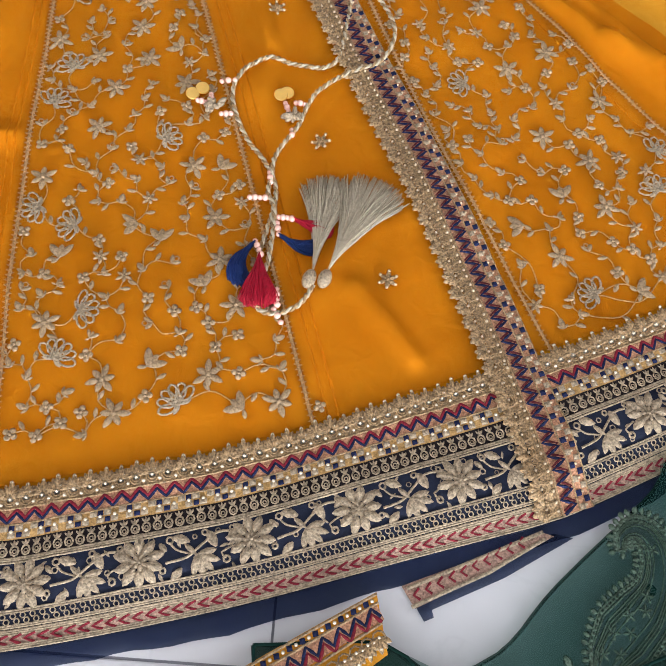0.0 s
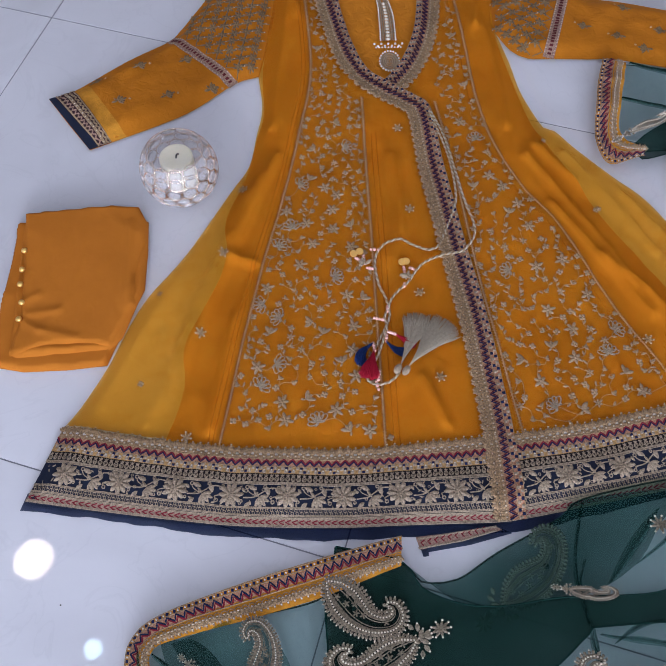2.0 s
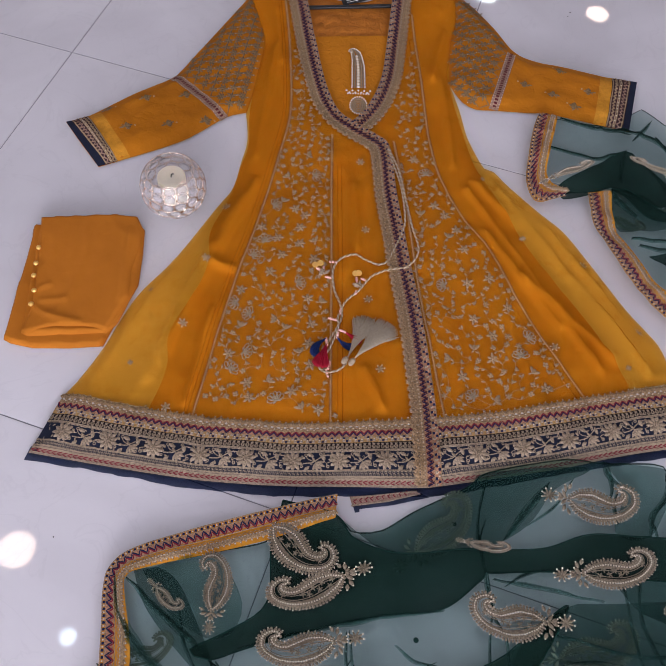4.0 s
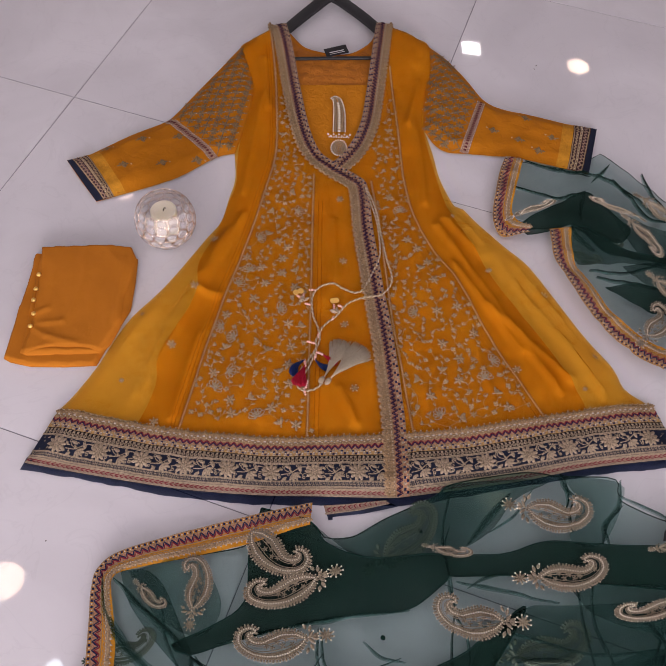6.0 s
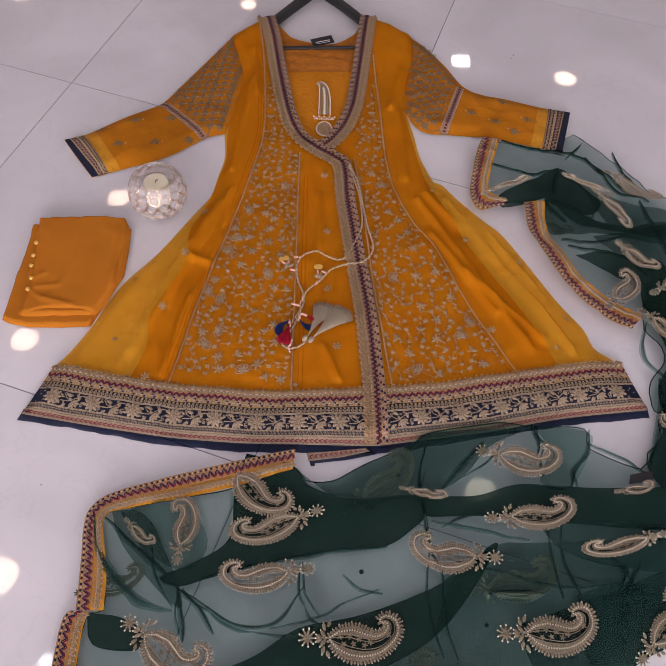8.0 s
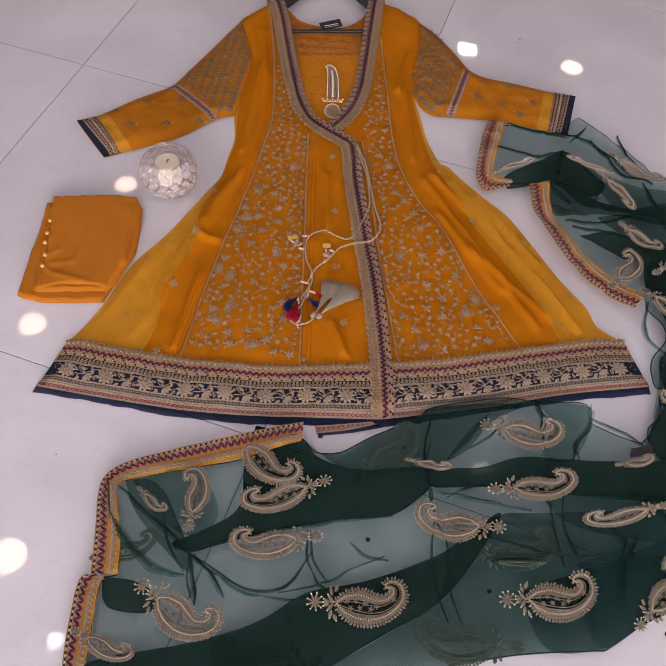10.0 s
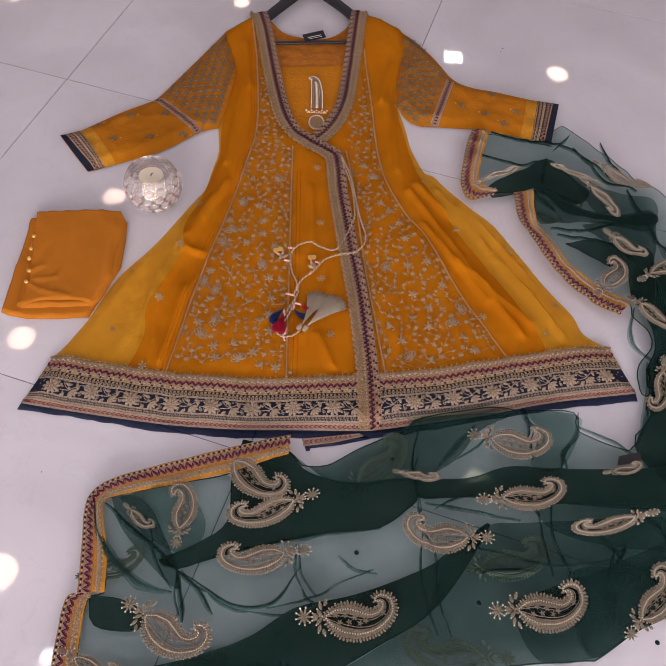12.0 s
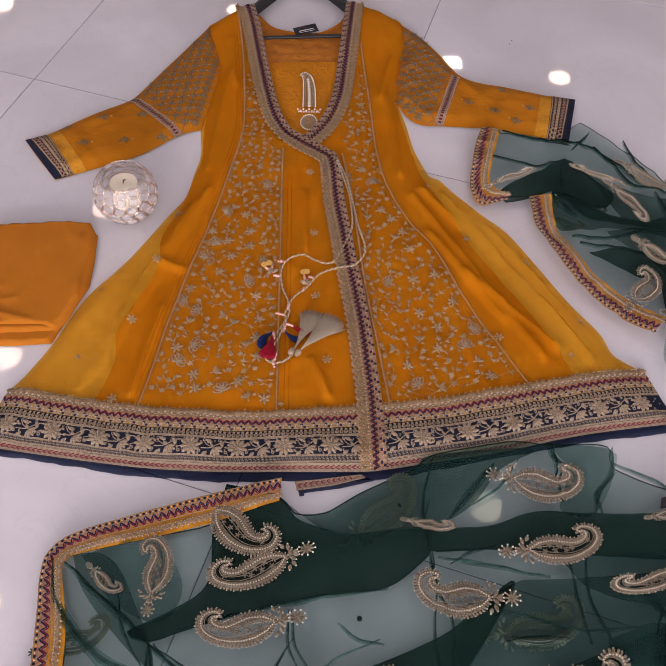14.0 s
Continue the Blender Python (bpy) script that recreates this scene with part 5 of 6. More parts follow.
g = random.Random(11)


def tassel(x, y, angle, length, spread, strands, mat, name, label="", curl=0.0, neck=0.2, radius=0.00035, lift=0.003, bulb=0.0):
    """A silk tassel: threads that run from a bound neck and fan out over the cloth."""
    verts, faces = [], []
    for k in range(strands):
        f = (k + g.uniform(-0.4, 0.4)) / (strands - 1) - 0.5
        long = length * (1 - 0.10 * (2 * f) ** 2) * g.uniform(0.93, 1.02)
        s = np.linspace(0, 1, 9)
        open_ = smoothstep((s - neck) / (1 - neck)) * 0.55 + 0.45 * s
        a = angle + f * spread * (0.18 + 0.82 * open_) + curl * s * s - f * spread * bulb * s * s + g.uniform(-0.05, 0.05) + g.uniform(-0.10, 0.10) * s
        px = x + np.cumsum(np.r_[0, np.cos(a[1:])]) * long / 8
        py = y + np.cumsum(np.r_[0, np.sin(a[1:])]) * long / 8
        thick = 0.0042 * np.sin(np.clip(1 - s * 0.8, 0, 1) * math.pi / 1.6) * g.uniform(0.05, 1.0) + 0.0006
        pz = cloth_read(np.column_stack([px, py])) + lift + thick + 0.0010 * np.sin(s * 9 + k)
        v, fc = tube(np.column_stack([px, py, pz]), radius, 4)
        base = len(verts)
        verts += v
        faces += [tuple(base + q for q in face) for face in fc]
    return part(name, (verts, faces), M[mat], tie, label)


tassel(-0.011, 0.215, 1.19, 0.089, 0.85, 260, "tassel", "tassel", "ecru silk tassel", neck=0.05, radius=0.00034)
tassel(0.001, 0.213, 0.90, 0.095, 1.02, 260, "tassel", "tassel", "ecru silk tassel", neck=0.05, lift=0.0042, radius=0.00034)
for x, y in ((-0.0155, 0.207), (-0.004, 0.2045)):
    bm = bmesh.new()
    z = float(cloth_read(np.array([(x, y)]))[0]) + 0.0085
    bmesh.ops.create_uvsphere(bm, u_segments=14, v_segments=10, radius=0.0062, matrix=Matrix.Translation((x, y, z)) @ Euler((0, 0, 1.0)).to_matrix().to_4x4() @ Matrix.Diagonal((1.35, 0.85, 0.8, 1)))
    part("tassel_cap", bm, M["cream"], tie, "bound ecru tassel cap")
tassel(-0.048, 0.237, -1.78, 0.046, 2.1, 230, "crimson_silk", "small_tassel", "crimson silk tassel", neck=0.05, radius=0.00042, lift=0.006, bulb=0.75)
tassel(-0.049, 0.250, -2.55, 0.044, 1.2, 150, "blue_silk", "small_tassel", "royal blue silk tassel", curl=1.25, neck=0.05, radius=0.00042, bulb=0.4)
tassel(-0.016, 0.265, -0.66, 0.034, 1.2, 120, "crimson_silk", "small_tassel", "crimson silk tassel", curl=0.1, neck=0.05, radius=0.00042, bulb=0.6)
tassel(-0.030, 0.253, -0.85, 0.036, 1.2, 140, "blue_silk", "small_tassel", "royal blue silk tassel", curl=0.7, neck=0.05, radius=0.00042, bulb=0.6)

# ---- dupatta ----
dupatta = thing("dupatta", 0, 0, 0, "sheer dark green chiffon dupatta with gold paisleys, loosely folded", "scarf")
DUP_FOLDS = [(-0.180, -0.269, -0.134, -0.304), (-0.134, -0.304, -0.064, -0.331), (-0.064, -0.331, 0.030, -0.317), (-0.185, -0.279, -0.174, -0.340), (0.001, -0.220, 0.012, -0.290), (0.012, -0.290, 0.036, -0.315), (0.068, -0.238, 0.132, -0.264), (0.202, -0.134, 0.212, -0.172), (0.212, -0.172, 0.226, -0.354), (0.215, 0.02, 0.203, -0.134),
             (0.40, 0.05, 0.42, 0.01), (0.42, 0.01, 0.41, -0.05), (0.50, 0.0, 0.455, -0.07), (0.272, -0.057, 0.35, 0.02), (0.300, -0.120, 0.230, -0.150), (0.430, -0.13, 0.445, -0.25), (0.39, -0.25, 0.30, -0.255), (-0.24, -0.20, -0.19, -0.30), (0.45, -0.26, 0.455, -0.37), (0.53, -0.20, 0.50, -0.34)]


SLEEVE_FOOT = np.array([(0.30, 0.800), (0.43, 0.790), (0.565, 0.755), (0.615, 0.93), (0.45, 0.97), (0.30, 0.97)])


def drape_raw(points):
    points = np.asarray(points, float)
    right = smoothstep((points[:, 1] - 0.10) / 0.25)
    z = 0.006 + (0.0045 + 0.007 * right) * (1 + ripple(points, 7, 8.3)) + (0.0018 + 0.003 * right) * ripple(points, 24, 2.2)
    z = np.maximum(z, 0.003) + creases(points, DUP_FOLDS, 0.0045, 0.0055) + (0.002 + 0.003 * right) * gathers(points, 16, 16, 3.0)
    # pressed flat where the sleeve lies on it
    pressed = inside(points, SLEEVE_FOOT) * smoothstep(edge_distance(points, np.vstack([SLEEVE_FOOT, SLEEVE_FOOT[:1]])) / 0.02)
    return z * (1 - pressed) + 0.0012 * pressed


drape = Relief(drape_raw, -0.40, 0.92, -0.52, 0.90)
LOWER = [(-0.103, -0.036), (-0.021, -0.054), (0.003, -0.078), (0.049, -0.075), (0.101, -0.043), (0.186, 0.001), (0.218, 0.025), (0.339, 0.052), (0.403, 0.049), (0.484, 0.052), (0.502, 0.041), (0.502, 0.010), (0.587, -0.024), (0.604, 0.007), (0.633, 0.035), (0.652, 0.091), (0.78, 0.10), (0.79, -0.20), (0.601, -0.305), (0.534, -0.338), (0.473, -0.377), (0.453, -0.381), (0.338, -0.392), (0.205, -0.420), (0.100, -0.440), (0.000, -0.480), (-0.10, -0.515), (-0.324, -0.515), (-0.318, -0.415), (-0.322, -0.352), (-0.317, -0.312), (-0.296, -0.307), (-0.304, -0.248), (-0.323, -0.183), (-0.325, -0.158), (-0.300, -0.144), (-0.195, -0.117), (-0.116, -0.094)]
RIGHT = [(0.398, 0.812), (0.470, 0.800), (0.535, 0.800), (0.575, 0.835), (0.604, 0.809), (0.654, 0.757), (0.703, 0.706), (0.729, 0.662), (0.786, 0.603), (0.86, 0.30), (0.80, 0.05), (0.652, 0.085), (0.633, 0.119), (0.640, 0.158), (0.673, 0.200), (0.671, 0.231), (0.644, 0.271), (0.645, 0.303), (0.585, 0.344), (0.531, 0.409), (0.498, 0.479), (0.481, 0.515), (0.483, 0.597), (0.430, 0.600), (0.373, 0.600), (0.366, 0.652), (0.387, 0.739)]
LAYERS = [
    ([(0.640, 0.05), (0.655, 0.10), (0.79, 0.095), (0.785, -0.15), (0.66, -0.10), (0.60, -0.035), (0.607, 0.0)], "green_deep", 0.0030),
    ([(0.655, 0.33), (0.70, 0.40), (0.86, 0.36), (0.80, 0.06), (0.665, 0.09), (0.650, 0.14), (0.680, 0.21)], "green_deep", 0.0030),
    ([(0.34, -0.30), (0.50, -0.24), (0.70, -0.16), (0.76, -0.20), (0.601, -0.303), (0.534, -0.336), (0.473, -0.375), (0.38, -0.383)], "green_mid", 0.0036),
    # doubled and folded-over areas, from the lowest up
    ([(0.207, -0.328), (0.253, -0.222), (0.321, -0.174), (0.394, -0.166), (0.70, -0.150), (0.70, -0.25), (0.601, -0.305), (0.534, -0.338), (0.473, -0.377), (0.451, -0.382), (0.337, -0.393), (0.204, -0.419), (0.139, -0.430), (0.040, -0.460), (0.040, -0.430), (0.106, -0.391)], "green_mid", 0.003),
    ([(-0.021, -0.054), (0.003, -0.078), (0.049, -0.075), (0.101, -0.043), (0.186, 0.001), (0.215, 0.024), (0.377, 0.040), (0.319, 0.001), (0.272, -0.057), (0.203, -0.094), (0.102, -0.107), (0.050, -0.104)], "green_mid", 0.003),
    ([(-0.313, -0.150), (-0.278, -0.144), (-0.245, -0.165), (-0.217, -0.209), (-0.179, -0.279), (-0.182, -0.300), (-0.238, -0.254), (-0.290, -0.198)], "green_mid", 0.003),
    ([(-0.102, -0.036), (-0.115, -0.101), (-0.115, -0.187), (-0.165, -0.227), (-0.217, -0.255), (-0.188, -0.267), (-0.141, -0.251), (-0.046, -0.221), (0.056, -0.197), (0.139, -0.185), (0.199, -0.140), (0.214, -0.131), (0.333, -0.125), (0.384, -0.138), (0.437, -0.131), (0.70, -0.13), (0.72, -0.050), (0.584, -0.063), (0.468, -0.067), (0.368, -0.066), (0.290, -0.091), (0.177, -0.097), (0.102, -0.107), (0.050, -0.104), (0.004, -0.086), (-0.021, -0.054)], "green_deep", 0.0045),
    ([(-0.330, -0.452), (-0.292, -0.432), (-0.187, -0.409), (-0.137, -0.395), (-0.061, -0.366), (0.003, -0.323), (0.105, -0.295), (0.210, -0.251), (0.254, -0.220), (0.322, -0.172), (0.260, -0.270), (0.207, -0.327), (0.139, -0.369), (0.063, -0.415), (0.000, -0.460), (-0.06, -0.500), (-0.32, -0.505)], "green_deep", 0.0045),
    ([(-0.317, -0.314), (-0.268, -0.317), (-0.225, -0.338), (-0.235, -0.362), (-0.300, -0.357)], "green_deep", 0.0040),
    ([(0.395, -0.142), (0.437, -0.131), (0.70, -0.13), (0.72, -0.20), (0.56, -0.205), (0.44, -0.185)], "green_mid", 0.0055),
    ([(-0.300, -0.150), (-0.205, -0.122), (-0.150, -0.190), (-0.175, -0.240), (-0.245, -0.215)], "green", 0.0050),
    ([(0.40, 0.050), (0.425, 0.000), (0.405, -0.060), (0.455, -0.068), (0.500, 0.005), (0.500, 0.042)], "green", 0.0050),
    ([(0.440, -0.250), (0.455, -0.375), (0.540, -0.336), (0.640, -0.285), (0.62, -0.24), (0.52, -0.225)], "green_mid", 0.0060),
    ([(0.655, 0.32), (0.69, 0.40), (0.86, 0.34), (0.82, 0.06), (0.672, 0.09), (0.668, 0.16), (0.690, 0.215), (0.672, 0.25)], "green_mid", 0.0055),
    ([(0.705, 0.40), (0.86, 0.36), (0.84, 0.05), (0.735, 0.06), (0.700, 0.15), (0.715, 0.26)], "green_deep", 0.0075),
    ([(0.563, 0.681), (0.623, 0.639), (0.680, 0.616), (0.756, 0.594), (0.743, 0.535), (0.634, 0.538), (0.606, 0.571), (0.589, 0.624)], "green_mid", 0.0022),
    ([(0.488, 0.607), (0.517, 0.612), (0.547, 0.581), (0.588, 0.557), (0.630, 0.540), (0.709, 0.558), (0.749, 0.561), (0.736, 0.503), (0.659, 0.511), (0.600, 0.513), (0.541, 0.509), (0.491, 0.506), (0.482, 0.544)], "green_mid", 0.0034),
    ([(0.579, 0.505), (0.652, 0.524), (0.743, 0.535), (0.711, 0.393), (0.675, 0.403), (0.651, 0.449), (0.612, 0.470)], "green_mid", 0.003),
    ([(0.382, 0.606), (0.418, 0.636), (0.474, 0.674), (0.533, 0.711), (0.563, 0.681), (0.592, 0.637), (0.612, 0.605), (0.590, 0.570), (0.560, 0.568), (0.524, 0.592), (0.486, 0.608), (0.443, 0.592), (0.394, 0.580)], "green_deep", 0.0046),
    ([(0.487, 0.600), (0.513, 0.588), (0.537, 0.547), (0.583, 0.526), (0.651, 0.523), (0.739, 0.516), (0.747, 0.555), (0.654, 0.539), (0.587, 0.551), (0.551, 0.574), (0.516, 0.608)], "green_deep", 0.0058),
    ([(0.536, 0.449), (0.600, 0.459), (0.648, 0.457), (0.686, 0.451), (0.719, 0.429), (0.685, 0.281), (0.653, 0.300), (0.654, 0.367), (0.643, 0.395), (0.621, 0.394), (0.600, 0.407), (0.566, 0.428)], "green_deep", 0.007),
]
M["green_mid"] = material("green_chiffon_doubled", (0.010, 0.036, 0.032), 0.7, spread=0.15, scale=14, fine=1600, bump=0.15, spec=0.06, alpha=0.56, tint=(0.88, 1.0, 0.98))


def closed(points, step=0.012):
    return spline(list(points) + [points[0]], step)[:-1]


edges = Stitch(drape, 0.0008)
for loop in (LOWER, RIGHT):
    part("chiffon", sheet(closed(loop), drape, 0.007), M["green"], dupatta)
    ring_line = closed(loop)
    edges.thread(np.vstack([ring_line, ring_line[:1]]), 0.0024, 0.0012)
for k, (loop, mat, lift) in enumerate(LAYERS):
    part("folded_layer", sheet(closed(loop), lambda p: drape(p) + lift, 0.008), M[mat], dupatta, "folded-over dark green layer")
    if mat == "green_deep":
        turned = Stitch(drape, lift + 0.0006)
        turned.thread(np.vstack([closed(loop), closed(loop)[:1]]), 0.0020, 0.0008)
        turned.make("turned_edge", M["green_edge"], dupatta)


def gathered(points, width, mat="green", deep=False, lift=0.0):
    """A gathered crease drawn on: stacked chiffon strips that narrow towards its ends, the fold's shading put in their
    layered colour and dark core.
    """
    fold = spline(points, 0.004)
    sway = 0.0016 * ripple(fold, 35, 7.0)
    fold = fold + np.stack([sway, sway], 1)
    taper = np.sin(np.linspace(0.02, 0.98, len(fold)) * math.pi) ** 0.7 * (0.8 + 0.35 * ripple(fold, 28, 3.0))
    for k, share in enumerate((1.0, 0.55, 0.28)):
        soft = Stitch(drape, lift + 0.0006 + 0.0011 * k)
        soft.thread(fold + (0.0006 * k, 0.0004 * k), width * share * taper + 0.0002, 0.0012 + 0.0010 * k)
        soft.make("pinched_fold", M["green_deep" if deep and k == 2 else mat], dupatta)


# strips that darken the creases, since the sheer cloth itself shades little
for x0, y0, x1, y1 in DUP_FOLDS:
    gathered([(x0, y0), ((x0 + x1) / 2 + 0.08 * (y1 - y0), (y0 + y1) / 2 - 0.08 * (x1 - x0)), (x1, y1)], 0.0060)
GATHERS = [
    ([(-0.187, -0.270), (-0.137, -0.298), (-0.089, -0.322), (-0.031, -0.314), (0.009, -0.258)], 0.010), ([(-0.187, -0.270), (-0.176, -0.306), (-0.167, -0.349)], 0.013),
    ([(-0.187, -0.270), (-0.218, -0.242), (-0.272, -0.202), (-0.321, -0.161)], 0.014), ([(-0.340, -0.158), (-0.325, -0.211), (-0.289, -0.257), (-0.236, -0.295), (-0.189, -0.305)], 0.024),
    ([(-0.187, -0.270), (-0.150, -0.300), (-0.122, -0.335)], 0.012), ([(0.206, -0.053), (0.197, -0.092), (0.205, -0.141), (0.210, -0.187), (0.229, -0.228), (0.231, -0.300), (0.247, -0.356)], 0.006),
    ([(0.005, -0.220), (0.009, -0.258), (0.020, -0.281), (0.037, -0.303)], 0.006), ([(0.213, -0.140), (0.283, -0.149), (0.374, -0.165)], 0.010), ([(0.405, 0.045), (0.409, 0.003), (0.395, -0.018)], 0.008),
    ([(0.503, 0.045), (0.492, -0.002), (0.464, -0.036), (0.466, -0.068)], 0.012), ([(0.498, 0.015), (0.551, -0.008), (0.591, -0.036)], 0.010), ([(-0.04, -0.325), (0.040, -0.300), (0.073, -0.279), (0.126, -0.258)], 0.005),
    ([(0.405, -0.142), (0.410, -0.209), (0.417, -0.257)], 0.006), ([(0.552, -0.191), (0.520, -0.247), (0.499, -0.330)], 0.016), ([(0.312, 0.012), (0.280, -0.025), (0.235, -0.080)], 0.016), ([(-0.150, -0.250), (-0.06, -0.226), (0.05, -0.200), (0.14, -0.188)], 0.010),
    ([(0.25, -0.205), (0.32, -0.218), (0.42, -0.238), (0.52, -0.225)], 0.007), ([(0.55, -0.12), (0.60, -0.16), (0.64, -0.22)], 0.016), ([(0.47, -0.16), (0.52, -0.20), (0.55, -0.27)], 0.010),
    ([(0.648, 0.282), (0.632, 0.210), (0.664, 0.163)], 0.014), ([(0.655, 0.163), (0.645, 0.089), (0.600, -0.023)], 0.020), ([(0.70, 0.62), (0.73, 0.50), (0.76, 0.36)], 0.024),
    ([(0.378, 0.703), (0.424, 0.692), (0.476, 0.689), (0.531, 0.710)], 0.014),
    ([(0.408, 0.790), (0.486, 0.767), (0.554, 0.762), (0.616, 0.716), (0.677, 0.653), (0.721, 0.616)], 0.016),
    ([(0.595, 0.791), (0.576, 0.766), (0.547, 0.733)], 0.010),
    ([(0.662, 0.767), (0.681, 0.699), (0.703, 0.669)], 0.016),
    ([(0.533, 0.711), (0.516, 0.660), (0.511, 0.625)], 0.012),
    ([(0.594, 0.744), (0.627, 0.692), (0.655, 0.649), (0.703, 0.631)], 0.012),
    ([(0.521, 0.474), (0.572, 0.462), (0.638, 0.454)], 0.012),
    ([(0.508, 0.488), (0.576, 0.487), (0.649, 0.510)], 0.012),
    ([(0.484, 0.600), (0.505, 0.565), (0.526, 0.540)], 0.02),
]
for points, width in GATHERS:
    gathered(points, width, deep=points[0] == (-0.187, -0.270) or points[0][1] > 0.3, lift=0.0040)
edges.make("rolled_edge", M["green_deep"], dupatta, "rolled edges and pinched folds")

# borders of the dupatta
BORDERS = [
    ([(-0.019, -0.022), (-0.120, -0.050), (-0.236, -0.086), (-0.320, -0.119), (-0.348, -0.144), (-0.353, -0.176), (-0.345, -0.236), (-0.337, -0.309)], [(-0.021, -0.060), (-0.116, -0.096), (-0.195, -0.119), (-0.298, -0.146), (-0.322, -0.160), (-0.320, -0.183), (-0.302, -0.248), (-0.294, -0.307)]),
    ([(-0.335, -0.309), (-0.353, -0.319), (-0.354, -0.379), (-0.349, -0.441), (-0.338, -0.480)], [(-0.314, -0.312), (-0.320, -0.330), (-0.318, -0.385), (-0.316, -0.430), (-0.316, -0.480)]),
    ([(0.373, 0.822), (0.348, 0.750), (0.328, 0.649), (0.328, 0.601), (0.346, 0.576), (0.397, 0.588)], [(0.411, 0.818), (0.389, 0.739), (0.368, 0.655), (0.372, 0.625), (0.382, 0.612), (0.402, 0.603)]),
    ([(0.442, 0.598), (0.444, 0.525), (0.457, 0.488), (0.501, 0.384), (0.562, 0.309), (0.617, 0.267)], [(0.486, 0.600), (0.483, 0.515), (0.500, 0.479), (0.533, 0.409), (0.587, 0.344), (0.647, 0.301)]),
]
for outer, inner in BORDERS:
    n = 120
    o, i = spline(outer, 0.005), spline(inner, 0.005)
    o, i = at_length(o, np.linspace(0, along(o)[-1], n)), at_length(i, np.linspace(0, along(i)[-1], n))
    lay = lambda p: drape(p) + 0.0050
    across = lambda w: o + (i - o) * w
    total = along(across(0.5))[-1]
    border = part("border", sheet(np.vstack([across(0.0), across(1.0)[::-1]]), lay, 0.008), M["yellow"], dupatta, "yellow border with lace and zigzag")
    st = {k: Stitch(lay, 0.0010) for k in ("gold", "blue", "red", "pink", "beads")}
    st["pink"].thread(across(0.32), np.linalg.norm(o - i, axis=1).mean() * 0.26, 0.0002)
    teeth = max(4, int(total / 0.0115))
    for key, shift in (("blue", 0.0), ("red", 0.09)):
        zig = np.array([at_length(across((0.20 if k % 2 else 0.40) + shift), k / (2 * teeth) * along(across((0.20 if k % 2 else 0.40) + shift))[-1]) for k in range(2 * teeth + 1)])
        st[key].thread(np.vstack([a + (b - a) * t for a, b in zip(zig, zig[1:]) for t in (0, 0.5)] + [zig[-1:]]), 0.0026, 0.0012)
    for w in (0.03, 0.17, 0.50):
        st["gold"].thread(across(w), 0.0018, 0.0010)
    for s in np.arange(0.004, total, 0.0088):
        f = s / total
        at = lambda w: at_length(across(w), f * along(across(w))[-1])
        st["beads"].bead(*at(0.10), 0.0014, 0.0022)
        e = 0.0044 / total
        q = at_length(across(0.10), min(1, f + e) * along(across(0.10))[-1])
        st["blue"].patch([q + d for d in ((-0.0018, -0.0018), (0.0018, -0.0018), (0.0018, 0.0018), (-0.0018, 0.0018))])
        c = at(0.68)
        a = math.atan2(*(at(0.9) - at(0.5))[::-1])
        st["gold"].ring(*c, 0.0042, 0.0013, 8)
        for da in (-1.1, -0.5, 0.0, 0.5, 1.1):
            st["gold"].petal(c[0], c[1], a + da, 0.0104 if da == 0 else 0.0084, 0.0044, 0.0018)
        st["beads"].bead(*at(0.86), 0.0013, 0.0018)
        st["beads"].bead(*c, 0.0013, 0.0022)
        st["beads"].bead(*at_length(across(0.70), min(1, f + e) * along(across(0.70))[-1]), 0.0012, 0.0018)
    for key, mat, name in (("pink", "pink", "ribbon"), ("gold", "gold", "border_lace"), ("blue", "blue", "blue_stitching"), ("red", "red", "red_stitching"), ("beads", "bead", "border_bead")):
        st[key].make(name, M[mat], border, kind="stuff")

# paisleys of the dupatta
SPINE = [(-0.024, 0.0), (-0.012, -0.001), (0.006, -0.003), (0.024, -0.006), (0.042, -0.005), (0.057, 0.003), (0.066, 0.015), (0.065, 0.027), (0.056, 0.032), (0.048, 0.028)]
GIRTH = [0.003, 0.016, 0.0235, 0.0215, 0.0155, 0.0120, 0.0110, 0.0095, 0.0065, 0.003]


